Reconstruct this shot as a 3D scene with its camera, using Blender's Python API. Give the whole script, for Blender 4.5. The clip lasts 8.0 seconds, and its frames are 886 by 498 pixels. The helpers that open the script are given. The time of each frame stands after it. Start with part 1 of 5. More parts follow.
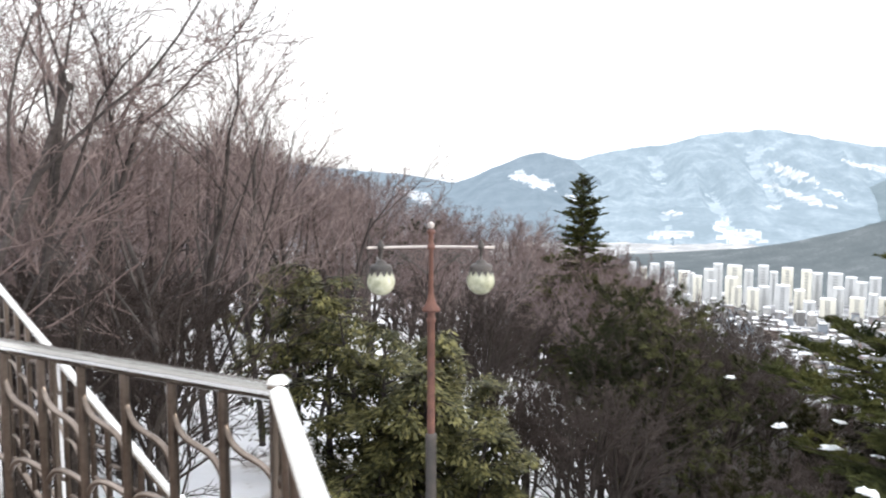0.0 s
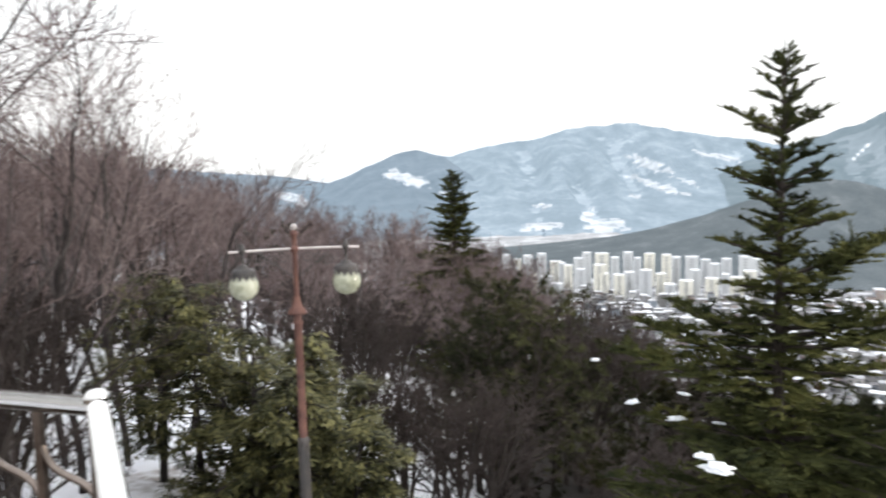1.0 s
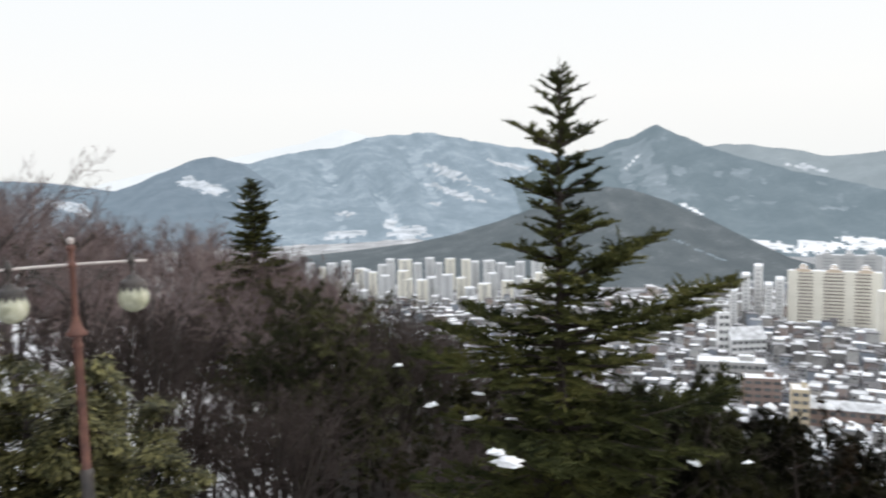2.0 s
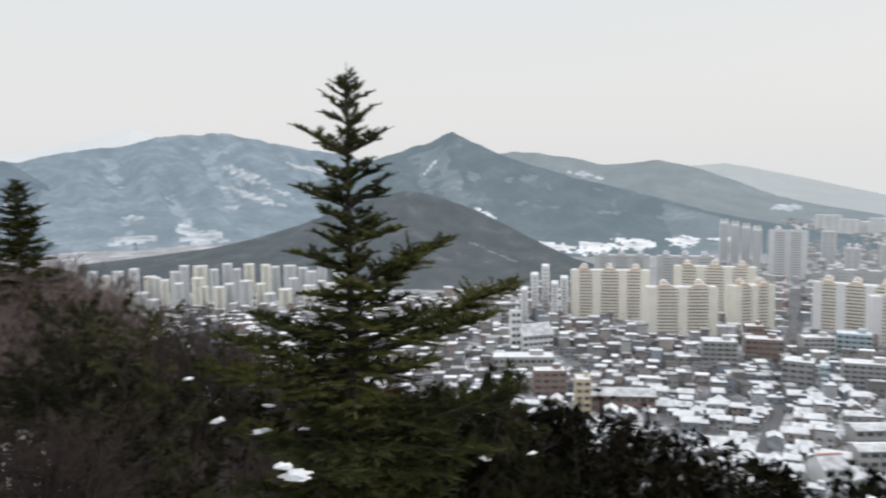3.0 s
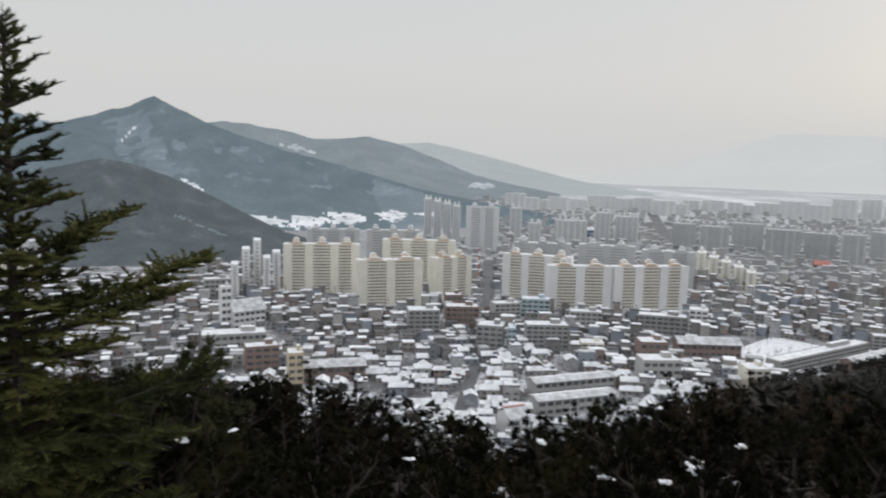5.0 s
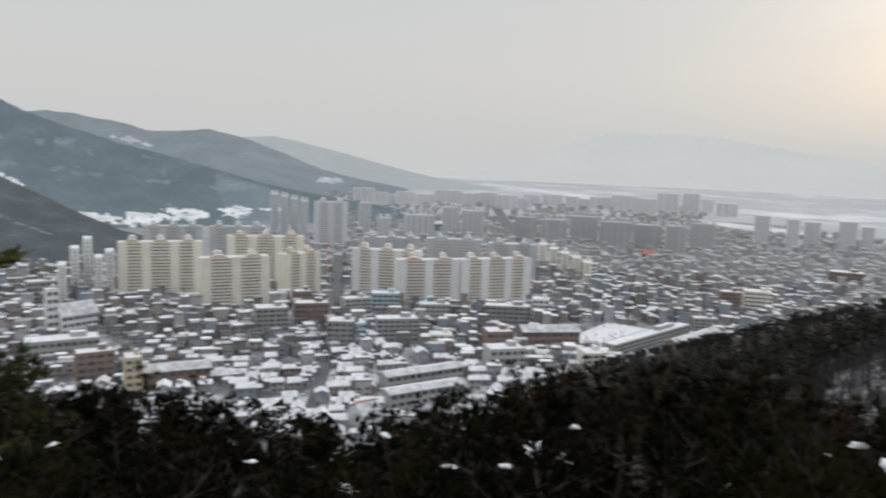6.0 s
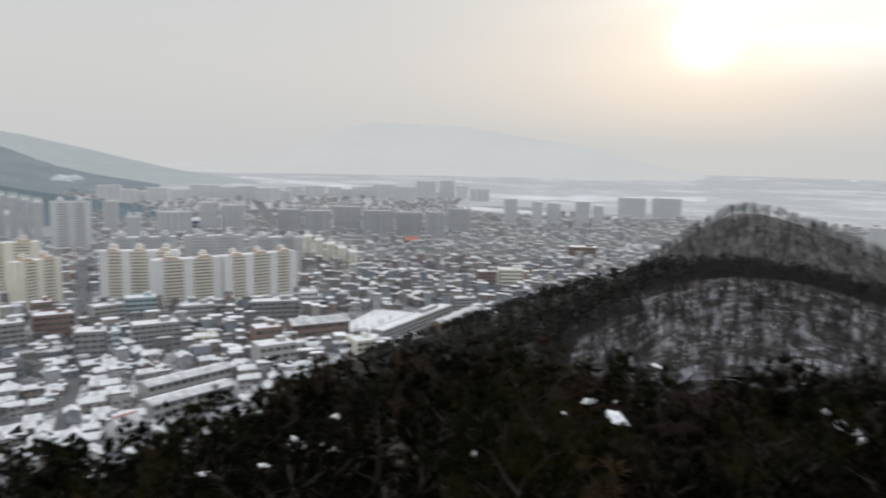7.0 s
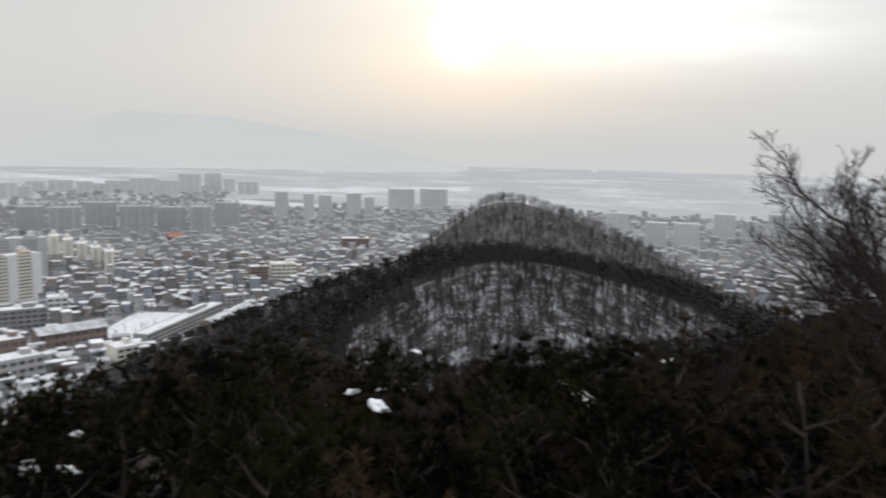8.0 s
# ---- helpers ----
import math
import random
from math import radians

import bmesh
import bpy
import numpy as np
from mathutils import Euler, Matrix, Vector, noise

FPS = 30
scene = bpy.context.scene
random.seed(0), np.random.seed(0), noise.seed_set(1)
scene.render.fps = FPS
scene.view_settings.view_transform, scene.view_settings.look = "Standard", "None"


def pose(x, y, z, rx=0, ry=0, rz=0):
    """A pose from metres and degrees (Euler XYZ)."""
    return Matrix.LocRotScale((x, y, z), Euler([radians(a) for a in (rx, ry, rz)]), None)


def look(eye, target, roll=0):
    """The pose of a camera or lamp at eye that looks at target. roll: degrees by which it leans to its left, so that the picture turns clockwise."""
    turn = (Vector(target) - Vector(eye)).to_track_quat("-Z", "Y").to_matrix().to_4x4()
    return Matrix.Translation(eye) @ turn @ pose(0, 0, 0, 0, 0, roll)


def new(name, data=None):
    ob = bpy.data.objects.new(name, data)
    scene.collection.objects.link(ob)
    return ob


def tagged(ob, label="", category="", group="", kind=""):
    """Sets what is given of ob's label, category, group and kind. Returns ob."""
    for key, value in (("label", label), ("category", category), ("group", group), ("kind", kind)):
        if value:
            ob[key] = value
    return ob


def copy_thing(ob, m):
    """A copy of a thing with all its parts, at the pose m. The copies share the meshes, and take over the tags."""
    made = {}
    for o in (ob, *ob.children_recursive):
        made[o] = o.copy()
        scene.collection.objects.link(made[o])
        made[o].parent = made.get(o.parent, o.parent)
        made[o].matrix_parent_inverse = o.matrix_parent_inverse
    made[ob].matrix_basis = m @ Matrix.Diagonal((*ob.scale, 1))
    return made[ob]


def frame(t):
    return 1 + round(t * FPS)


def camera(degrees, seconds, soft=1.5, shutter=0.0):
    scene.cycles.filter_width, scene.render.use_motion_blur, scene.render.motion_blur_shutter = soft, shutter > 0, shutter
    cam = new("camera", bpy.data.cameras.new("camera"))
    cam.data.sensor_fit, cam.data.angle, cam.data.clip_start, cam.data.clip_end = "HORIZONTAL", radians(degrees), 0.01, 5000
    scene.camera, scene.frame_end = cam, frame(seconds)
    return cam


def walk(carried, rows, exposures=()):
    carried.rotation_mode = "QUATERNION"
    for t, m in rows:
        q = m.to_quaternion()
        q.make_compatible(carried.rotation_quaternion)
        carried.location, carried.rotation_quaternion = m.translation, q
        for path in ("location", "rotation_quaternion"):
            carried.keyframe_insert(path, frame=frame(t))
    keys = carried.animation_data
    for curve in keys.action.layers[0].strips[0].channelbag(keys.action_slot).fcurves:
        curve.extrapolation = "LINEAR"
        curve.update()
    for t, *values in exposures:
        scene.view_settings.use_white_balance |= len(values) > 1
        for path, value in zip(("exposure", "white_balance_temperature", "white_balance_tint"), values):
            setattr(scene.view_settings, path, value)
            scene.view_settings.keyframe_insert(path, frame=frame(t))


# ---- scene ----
cam = camera(60.7, 8.0, soft=2.0, shutter=0.5)
PATH = [  # seconds, place in metres, then tilt, lean and turn in degrees
    (0.0, 0.047, 0.019, 1.593, 84.56, -0.14, -0.00),
    (0.5, 0.135, -0.007, 1.588, 84.69, 1.66, -3.29),
    (1.0, 0.173, -0.019, 1.590, 84.34, 1.59, -9.47),
    (1.5, 0.180, -0.047, 1.604, 84.40, 1.31, -16.62),
    (2.0, 0.215, -0.052, 1.606, 84.54, 1.45, -24.27),
    (3.5, 0.359, -0.057, 1.618, 84.13, 0.06, -46.12),
    (4.0, 0.379, -0.093, 1.616, 83.34, -0.69, -52.25),
    (5.5, 0.453, -0.121, 1.581, 82.69, -1.73, -65.23),
    (6.0, 0.493, -0.183, 1.582, 82.68, -2.04, -71.99),
    (6.5, 0.566, -0.281, 1.579, 82.73, -2.12, -80.90),
    (7.0, 0.569, -0.379, 1.578, 82.48, -1.09, -89.88),
    (7.5, 0.533, -0.476, 1.590, 82.50, -2.07, -99.70),
    (8.0, 0.568, -0.615, 1.592, 82.24, -1.37, -107.04),
]
EXPOSURES = [(0.0, 1.15), (0.6, 1.05), (1.0, 0.85), (1.5, 0.6), (2.0, 0.4), (3.5, 0.0), (4.0, -0.05),
             (5.5, -0.25), (6.5, -0.27), (8.0, -0.18)]
walk(cam, [(r[0], pose(*r[1:])) for r in PATH], EXPOSURES)

# ---------------------------------------------------------------- sky and sun
SUN_BEARING, SUN_HEIGHT = 108.4, 7.3   # degrees clockwise from +y, degrees over the horizon


def toward(bearing, height):
    b, h = radians(bearing), radians(height)
    return Vector((math.sin(b) * math.cos(h), math.cos(b) * math.cos(h), math.sin(h)))


def at(bearing, r, z=0.0):
    """The place at a bearing (clockwise from +y) and a distance from the deck's corner."""
    return Vector((r * math.sin(radians(bearing)), r * math.cos(radians(bearing)), z))


def build_sky():
    world = bpy.data.worlds.new("winter_sky")
    scene.world = world
    world.use_nodes = True
    nt = world.node_tree
    n, link = nt.nodes, nt.links.new
    bg = n["Background"]
    sky = n.new("ShaderNodeTexSky")
    sky.sky_type = "NISHITA"
    sky.sun_disc = False
    sky.sun_elevation, sky.sun_rotation = radians(SUN_HEIGHT), radians(SUN_BEARING)
    sky.air_density, sky.dust_density = 1.0, 6.0
    coord = n.new("ShaderNodeTexCoord")
    split = n.new("ShaderNodeSeparateXYZ")
    link(coord.outputs["Generated"], split.inputs[0])
    # veil of high cloud: cream at the horizon, grey in the middle, brighter overhead
    ramp = n.new("ShaderNodeValToRGB")
    e = ramp.color_ramp.elements
    e[0].position, e[0].color = 0.0, (0.70, 0.71, 0.705, 1)
    e[1].position, e[1].color = 1.0, (1.5, 1.54, 1.62, 1)
    for p, c in ((0.10, (0.74, 0.742, 0.738, 1)), (0.25, (0.71, 0.735, 0.755, 1)), (0.5, (1.1, 1.13, 1.18, 1))):
        s = e.new(p)
        s.color = c
    link(split.outputs["Z"], ramp.inputs["Fac"])
    base = ramp.outputs["Color"]

    def add(a, colour, fac):
        mix = n.new("ShaderNodeMix")
        mix.data_type, mix.blend_type = "RGBA", "ADD"
        link(fac, mix.inputs[0])
        link(a, mix.inputs[6])
        if isinstance(colour, tuple):
            mix.inputs[7].default_value = (*colour, 1)
        else:
            link(colour, mix.inputs[7])
        return mix.outputs[2]

    # the mist near the horizon swallows the glow round the sun
    clear = n.new("ShaderNodeMapRange")
    clear.interpolation_type = "SMOOTHSTEP"
    clear.inputs["From Min"].default_value, clear.inputs["From Max"].default_value = 0.055, 0.15
    link(split.outputs["Z"], clear.inputs["Value"])
    # long flat banks of cloud break the glow up
    flat = n.new("ShaderNodeMapping")
    flat.inputs["Scale"].default_value = (1.6, 1.6, 9.0)
    link(coord.outputs["Generated"], flat.inputs[0])
    banks = n.new("ShaderNodeTexNoise")
    banks.inputs["Scale"].default_value, banks.inputs["Detail"].default_value = 1.7, 4
    link(flat.outputs[0], banks.inputs["Vector"])
    thin = n.new("ShaderNodeMapRange")
    thin.inputs["From Min"].default_value, thin.inputs["From Max"].default_value = 0.35, 0.65
    thin.inputs["To Min"].default_value, thin.inputs["To Max"].default_value = 0.55, 1.35
    link(banks.outputs["Fac"], thin.inputs["Value"])

    def lobe(bearing, height, power, colour, held_by):
        dot = n.new("ShaderNodeVectorMath")
        dot.operation = "DOT_PRODUCT"
        dot.inputs[1].default_value = toward(bearing, height)
        link(coord.outputs["Generated"], dot.inputs[0])
        pos, p, held = (n.new("ShaderNodeMath") for _ in range(3))
        pos.operation, p.operation, held.operation = "MAXIMUM", "POWER", "MULTIPLY"
        pos.inputs[1].default_value = 0.0
        link(dot.outputs["Value"], pos.inputs[0])
        p.inputs[1].default_value = power
        link(pos.outputs[0], p.inputs[0])
        link(p.outputs[0], held.inputs[0])
        link(held_by, held.inputs[1])
        return add(base, colour, held.outputs[0])

    both = n.new("ShaderNodeMath")
    both.operation = "MULTIPLY"
    link(clear.outputs[0], both.inputs[0])
    link(thin.outputs[0], both.inputs[1])
    base = lobe(SUN_BEARING, SUN_HEIGHT + 0.5, 2600, (1.5, 1.47, 1.3), clear.outputs[0])
    base = lobe(SUN_BEARING + 2, SUN_HEIGHT + 4, 260, (0.30, 0.296, 0.28), both.outputs[0])
    base = lobe(SUN_BEARING + 12, SUN_HEIGHT + 8, 46, (0.58, 0.585, 0.565), both.outputs[0])
    base = lobe(SUN_BEARING + 16, SUN_HEIGHT + 6, 14, (0.11, 0.113, 0.112), both.outputs[0])
    # the clear sky shows weakly through the veil
    weak = n.new("ShaderNodeVectorMath")
    weak.operation = "SCALE"
    weak.inputs["Scale"].default_value = 0.006
    link(sky.outputs[0], weak.inputs[0])
    one = n.new("ShaderNodeValue")
    one.outputs[0].default_value = 1.0
    link(add(base, weak.outputs[0], one.outputs[0]), bg.inputs["Color"])
    bg.inputs["Strength"].default_value = 1.0


build_sky()
sun_data = bpy.data.lights.new("sun", "SUN")
sun_data.energy, sun_data.angle, sun_data.color = 1.2, radians(10), (1.0, 0.93, 0.83)
sun = new("sun", sun_data)
sun.matrix_world = look(toward(SUN_BEARING, SUN_HEIGHT) * 100, (0, 0, 0))


# ---------------------------------------------------------------- materials
def material(name, colours, scale=2.0, rough=0.8, gloss=0.5, metal=0.0, bump=0.0, fine=12.0, vary=0.0, per="object", glow=None, spread=(0.35, 0.65), stretch=None, turn=0.0):
    """A surface whose colour runs over a ramp by coarse and fine noise. vary: how much single pieces differ."""
    m = bpy.data.materials.new(name)
    m.use_nodes = True
    nt = m.node_tree
    n, link = nt.nodes, nt.links.new
    b = n["Principled BSDF"]
    b.inputs["Roughness"].default_value, b.inputs["Metallic"].default_value = rough, metal
    b.inputs["Specular IOR Level"].default_value = gloss
    coord = n.new("ShaderNodeTexCoord")
    src = coord.outputs["Object"]
    if stretch:
        mp = n.new("ShaderNodeMapping")
        mp.vector_type = "TEXTURE"
        mp.inputs["Rotation"].default_value = (0, 0, radians(-turn))
        mp.inputs["Scale"].default_value = stretch
        link(src, mp.inputs[0])
        src = mp.outputs[0]
    coarse, small = n.new("ShaderNodeTexNoise"), n.new("ShaderNodeTexNoise")
    for node, s, d in ((coarse, scale, 4), (small, scale * fine, 3)):
        node.inputs["Scale"].default_value, node.inputs["Detail"].default_value = s, d
        link(src, node.inputs["Vector"])
    both = n.new("ShaderNodeMath")
    both.operation = "MULTIPLY_ADD"
    both.inputs[1].default_value = 0.35
    link(small.outputs["Fac"], both.inputs[0])
    part_of = n.new("ShaderNodeMath")
    part_of.operation = "MULTIPLY"
    part_of.inputs[1].default_value = 0.65
    link(coarse.outputs["Fac"], part_of.inputs[0])
    link(part_of.outputs[0], both.inputs[2])
    fac = both.outputs[0]
    if vary:
        if per == "island":
            rnd = n.new("ShaderNodeNewGeometry").outputs["Random Per Island"]
        else:
            rnd = n.new("ShaderNodeObjectInfo").outputs["Random"]
        mix = n.new("ShaderNodeMapRange")
        mix.inputs["To Min"].default_value, mix.inputs["To Max"].default_value = -vary / 2, vary / 2
        link(rnd, mix.inputs["Value"])
        plus = n.new("ShaderNodeMath")
        link(fac, plus.inputs[0])
        link(mix.outputs[0], plus.inputs[1])
        fac = plus.outputs[0]
    ramp = n.new("ShaderNodeValToRGB")
    e = ramp.color_ramp.elements
    while len(e) < len(colours):
        e.new(0.5)
    for i, c in enumerate(colours):
        e[i].position = spread[0] + (spread[1] - spread[0]) * i / (len(colours) - 1)
        e[i].color = (*c, 1)
    link(fac, ramp.inputs["Fac"])
    link(ramp.outputs["Color"], b.inputs["Base Color"])
    if bump:
        bp = n.new("ShaderNodeBump")
        bp.inputs["Strength"].default_value, bp.inputs["Distance"].default_value = 0.6, bump
        link(small.outputs["Fac"], bp.inputs["Height"])
        link(bp.outputs[0], b.inputs["Normal"])
    # emission that stands in for the mist before far slopes
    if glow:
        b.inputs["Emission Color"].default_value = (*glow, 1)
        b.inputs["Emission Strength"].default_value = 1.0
    return m


SNOW = material("snow", [(0.78, 0.80, 0.84), (0.86, 0.87, 0.88)], 0.6, 0.6, bump=0.03)
SNOW_ROOF = material("roof_snow", [(0.30, 0.30, 0.31), (0.50, 0.51, 0.52), (0.68, 0.69, 0.71), (0.78, 0.79, 0.81)], 0.25, 0.7, fine=5, vary=0.6, per="island", spread=(0.28, 0.68))
GROUND_HILL = material("snowy_hill_ground", [(0.82, 0.83, 0.86), (0.8, 0.8, 0.82), (0.25, 0.2, 0.16), (0.09, 0.07, 0.055)], 0.35, 0.8, bump=0.05, fine=9, spread=(0.47, 0.76))
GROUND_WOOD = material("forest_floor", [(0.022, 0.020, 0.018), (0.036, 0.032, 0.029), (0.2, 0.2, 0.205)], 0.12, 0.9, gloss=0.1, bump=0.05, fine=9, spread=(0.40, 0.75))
# snow greyed in its colour for trunk shade on the backlit face
GROUND_FACE = material("shaded_snow_under_bare_trees", [(0.38, 0.39, 0.41), (0.22, 0.22, 0.23), (0.07, 0.063, 0.058), (0.045, 0.04, 0.036)], 0.22, 0.9, gloss=0.1, fine=4, spread=(0.36, 0.64))
# litter and thin snow on the knob, paled to carry its haze
GROUND_KNOB = material("hazed_litter_with_thin_snow", [(0.15, 0.147, 0.147), (0.10, 0.096, 0.094), (0.06, 0.055, 0.052)], 0.18, 0.9, gloss=0.1, fine=4, spread=(0.34, 0.62))
GROUND_CITY = material("slushy_streets", [(0.55, 0.56, 0.58), (0.24, 0.24, 0.25), (0.12, 0.12, 0.125)], 0.05, 0.8, fine=7, spread=(0.40, 0.57))
# suburb and plain: haze put into paler, low-contrast ground colours
GROUND_SUBURB = material("hazed_slushy_suburb", [(0.5, 0.51, 0.52), (0.36, 0.365, 0.37), (0.28, 0.285, 0.29)], 0.02, 0.9, gloss=0.0, fine=7, spread=(0.36, 0.54))
GROUND_PLAIN = material("hazed_snowy_plain", [(0.58, 0.59, 0.60), (0.50, 0.51, 0.515), (0.43, 0.44, 0.445)], 0.004, 0.9, gloss=0.0, fine=9, spread=(0.36, 0.52))


# ---------------------------------------------------------------- mesh helpers
class Shape:
    """Collects faces of one mesh; each face keeps a material slot."""

    def __init__(self):
        self.v, self.f, self.slot = [], [], []

    def face(self, points, slot=0):
        k = len(self.v)
        self.v.extend(points)
        self.f.append(tuple(range(k, k + len(points))))
        self.slot.append(slot)

    def box(self, c, s, turn=0.0, slot=0, top=None, bottom=True):
        """A box on its middle c with sides s, turned about z; top: another slot for its upper face."""
        ca, sa = math.cos(radians(turn)), math.sin(radians(turn))
        k = len(self.v)
        for dz in (-0.5, 0.5):
            for dx, dy in ((-0.5, -0.5), (0.5, -0.5), (0.5, 0.5), (-0.5, 0.5)):
                x, y = dx * s[0], dy * s[1]
                self.v.append((c[0] + x * ca - y * sa, c[1] + x * sa + y * ca, c[2] + dz * s[2]))
        faces = [(0, 1, 5, 4), (1, 2, 6, 5), (2, 3, 7, 6), (3, 0, 4, 7), (4, 5, 6, 7)]
        slots = [slot] * 4 + [slot if top is None else top]
        if bottom:
            faces.append((3, 2, 1, 0))
            slots.append(slot)
        self.f += [tuple(k + i for i in q) for q in faces]
        self.slot += slots

    def tube(self, points, radii, sides=5, slot=0, cap=False):
        rings = []
        pts = [Vector(p) for p in points]
        for i, p in enumerate(pts):
            d = (pts[min(i + 1, len(pts) - 1)] - pts[max(i - 1, 0)])
            d = d.normalized() if d.length > 1e-9 else Vector((0, 0, 1))
            side = d.cross(Vector((0.31, 0.17, 0.94)) if abs(d.z) < 0.9 else Vector((1, 0.1, 0))).normalized()
            up = side.cross(d)
            k = len(self.v)
            for j in range(sides):
                a = 2 * math.pi * j / sides
                q = p + (side * math.cos(a) + up * math.sin(a)) * radii[i]
                self.v.append((q.x, q.y, q.z))
            rings.append(k)
        for a, b in zip(rings, rings[1:]):
            for j in range(sides):
                j2 = (j + 1) % sides
                self.f.append((a + j, a + j2, b + j2, b + j))
                self.slot.append(slot)
        if cap:
            for k in (rings[0], rings[-1]):
                self.f.append(tuple(range(k, k + sides)))
                self.slot.append(slot)

    def lathe(self, profile, sides=20, slot=0, base=(0, 0, 0)):
        """A turned body: profile is rows of (radius, height)."""
        k = len(self.v)
        for r, z in profile:
            for j in range(sides):
                a = 2 * math.pi * j / sides
                self.v.append((base[0] + r * math.cos(a), base[1] + r * math.sin(a), base[2] + z))
        for i in range(len(profile) - 1):
            for j in range(sides):
                j2 = (j + 1) % sides
                a, b = k + i * sides, k + (i + 1) * sides
                self.f.append((a + j, a + j2, b + j2, b + j))
                self.slot.append(slot)

    def mesh(self, name, *mats, smooth=False):
        me = bpy.data.meshes.new(name)
        me.from_pydata(self.v, [], self.f)
        for m in mats:
            me.materials.append(m)
        if len(mats) > 1:
            me.polygons.foreach_set("material_index", self.slot)
        if smooth:
            me.polygons.foreach_set("use_smooth", [True] * len(self.f))
        me.update()
        return me


def part(name, shape, mats, parent, label="", smooth=False):
    mats = mats if isinstance(mats, (list, tuple)) else [mats]
    ob = new(name, shape.mesh(name, *mats, smooth=smooth))
    ob.parent = parent
    if label:
        tagged(ob, label)
    return ob


def piece(name, mesh, parent, m):
    """One more piece on a mesh that others share."""
    ob = new(name, mesh)
    ob.parent = parent
    ob.matrix_basis = m
    return ob


def thing(name, m, label, category, group="", kind=""):
    ob = new(name)
    ob.matrix_basis = m
    return tagged(ob, label, category, group, kind)


# ---------------------------------------------------------------- lie of the land
CITY = -125.0
SLOPE_B = [-180, -60, -12, 0, 10, 20, 36, 45, 53, 62, 66, 74, 79, 84, 90, 97, 114, 127, 140, 180]
SLOPE_S = [0.12, 0.08, 0.09, 0.11, 0.16, 0.22, 0.29, 0.305, 0.325, 0.35, 0.375, 0.355, 0.32, 0.29, 0.27, 0.285, 0.29, 0.24, 0.16, 0.12]
# round hills of the spur: bearing, distance, top, slope on the town's side, slope on the other, slope fore and aft, roundness
SPUR = [(113.0, 235, -35.0, 0.42, 0.36, 0.26, 9.0), (110.0, 315, -44.0, 0.32, 0.20, 0.34, 7.0),
        (111.8, 430, -28.5, 0.62, 0.33, 0.40, 6.0)]


def land(x, y):
    """The ground's height."""
    r = math.hypot(x, y)
    b = math.degrees(math.atan2(x, y))
    s = float(np.interp(b, SLOPE_B, SLOPE_S))
    steep = max(0.0, min(1.0, (s - 0.10) / 0.17))
    z = -1.4 - 0.8 * steep - s * r
    knee = 110 - 65 * steep
    z -= max(0.0, r - knee) * 0.33
    for hb, hr, top, s_town, s_far, s_long, soft_top in SPUR:
        a = radians(b - hb)
        if abs(a) < 1.2:
            side, along = hr * math.tan(a) if abs(a) < 1.0 else 999.0, r * math.cos(a) - hr
            run = math.hypot(side * (s_town if side < 0 else s_far), along * s_long)
            run += run * run / 110
            z = max(z, top + soft_top - math.hypot(run, soft_top))
    z = max(z, CITY)
    if z > CITY + 0.5 and r > 6:
        z += 0.5 * min(1.0, (z - CITY) / 10) * noise.noise(Vector((x * 0.07, y * 0.07, 0))) * min(1.0, r / 30)
    return z


FACE_B = [99.4, 103.2, 106.7, 110.5, 113.1, 118.7, 124.9, 128.9]
FACE_E = [-14.2, -12.3, -9.9, -8.5, -8.5, -9.4, -11.0, -12.7]


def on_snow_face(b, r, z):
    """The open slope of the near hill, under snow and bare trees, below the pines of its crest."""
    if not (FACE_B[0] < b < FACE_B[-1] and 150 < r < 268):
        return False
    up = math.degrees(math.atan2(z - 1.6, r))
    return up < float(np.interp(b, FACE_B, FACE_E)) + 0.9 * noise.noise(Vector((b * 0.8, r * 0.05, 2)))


def build_ground():
    radii = [0.0] + [1.5 * 1.052 ** i for i in range(162)]
    radii = [r for r in radii if r < 4850] + [4850]
    count = 360
    verts, faces, slots = [(0, 0, -1.4)], [], []
    for r in radii[1:]:
        for j in range(count):
            p = at(j, r)
            verts.append((p.x, p.y, land(p.x, p.y)))
    for i in range(len(radii) - 1):
        for j in range(count):
            j2 = (j + 1) % count
            if i == 0:
                faces.append((0, 1 + j2, 1 + j))
            else:
                a, c = 1 + (i - 1) * count, 1 + i * count
                faces.append((a + j, a + j2, c + j2, c + j))
            p = at(j, radii[i])
            r = radii[i] * (1 + 0.35 * noise.noise(Vector((p.x, p.y, 0)) * (1.6 / (radii[i] + 1)) + Vector((9, 0, 0))))
            z = verts[faces[-1][1]][2]
            # ground farther out pales in steps for haze
            if z < CITY + 0.6:
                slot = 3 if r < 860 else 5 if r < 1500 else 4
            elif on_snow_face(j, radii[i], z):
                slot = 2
            elif radii[i] > 345 and 98 < j < 130 and z > -85:
                slot = 6
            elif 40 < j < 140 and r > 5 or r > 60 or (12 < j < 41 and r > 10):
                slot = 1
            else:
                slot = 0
            slots.append(slot)
    me = bpy.data.meshes.new("ground")
    me.from_pydata(verts, [], faces)
    for m in (GROUND_HILL, GROUND_WOOD, GROUND_FACE, GROUND_CITY, GROUND_PLAIN, GROUND_SUBURB, GROUND_KNOB):
        me.materials.append(m)
    me.polygons.foreach_set("material_index", slots)
    me.polygons.foreach_set("use_smooth", [True] * len(faces))
    tagged(new("ground", me), "snow-covered hill dropping to a snowy town and plain", "ground", kind="structure")


build_ground()


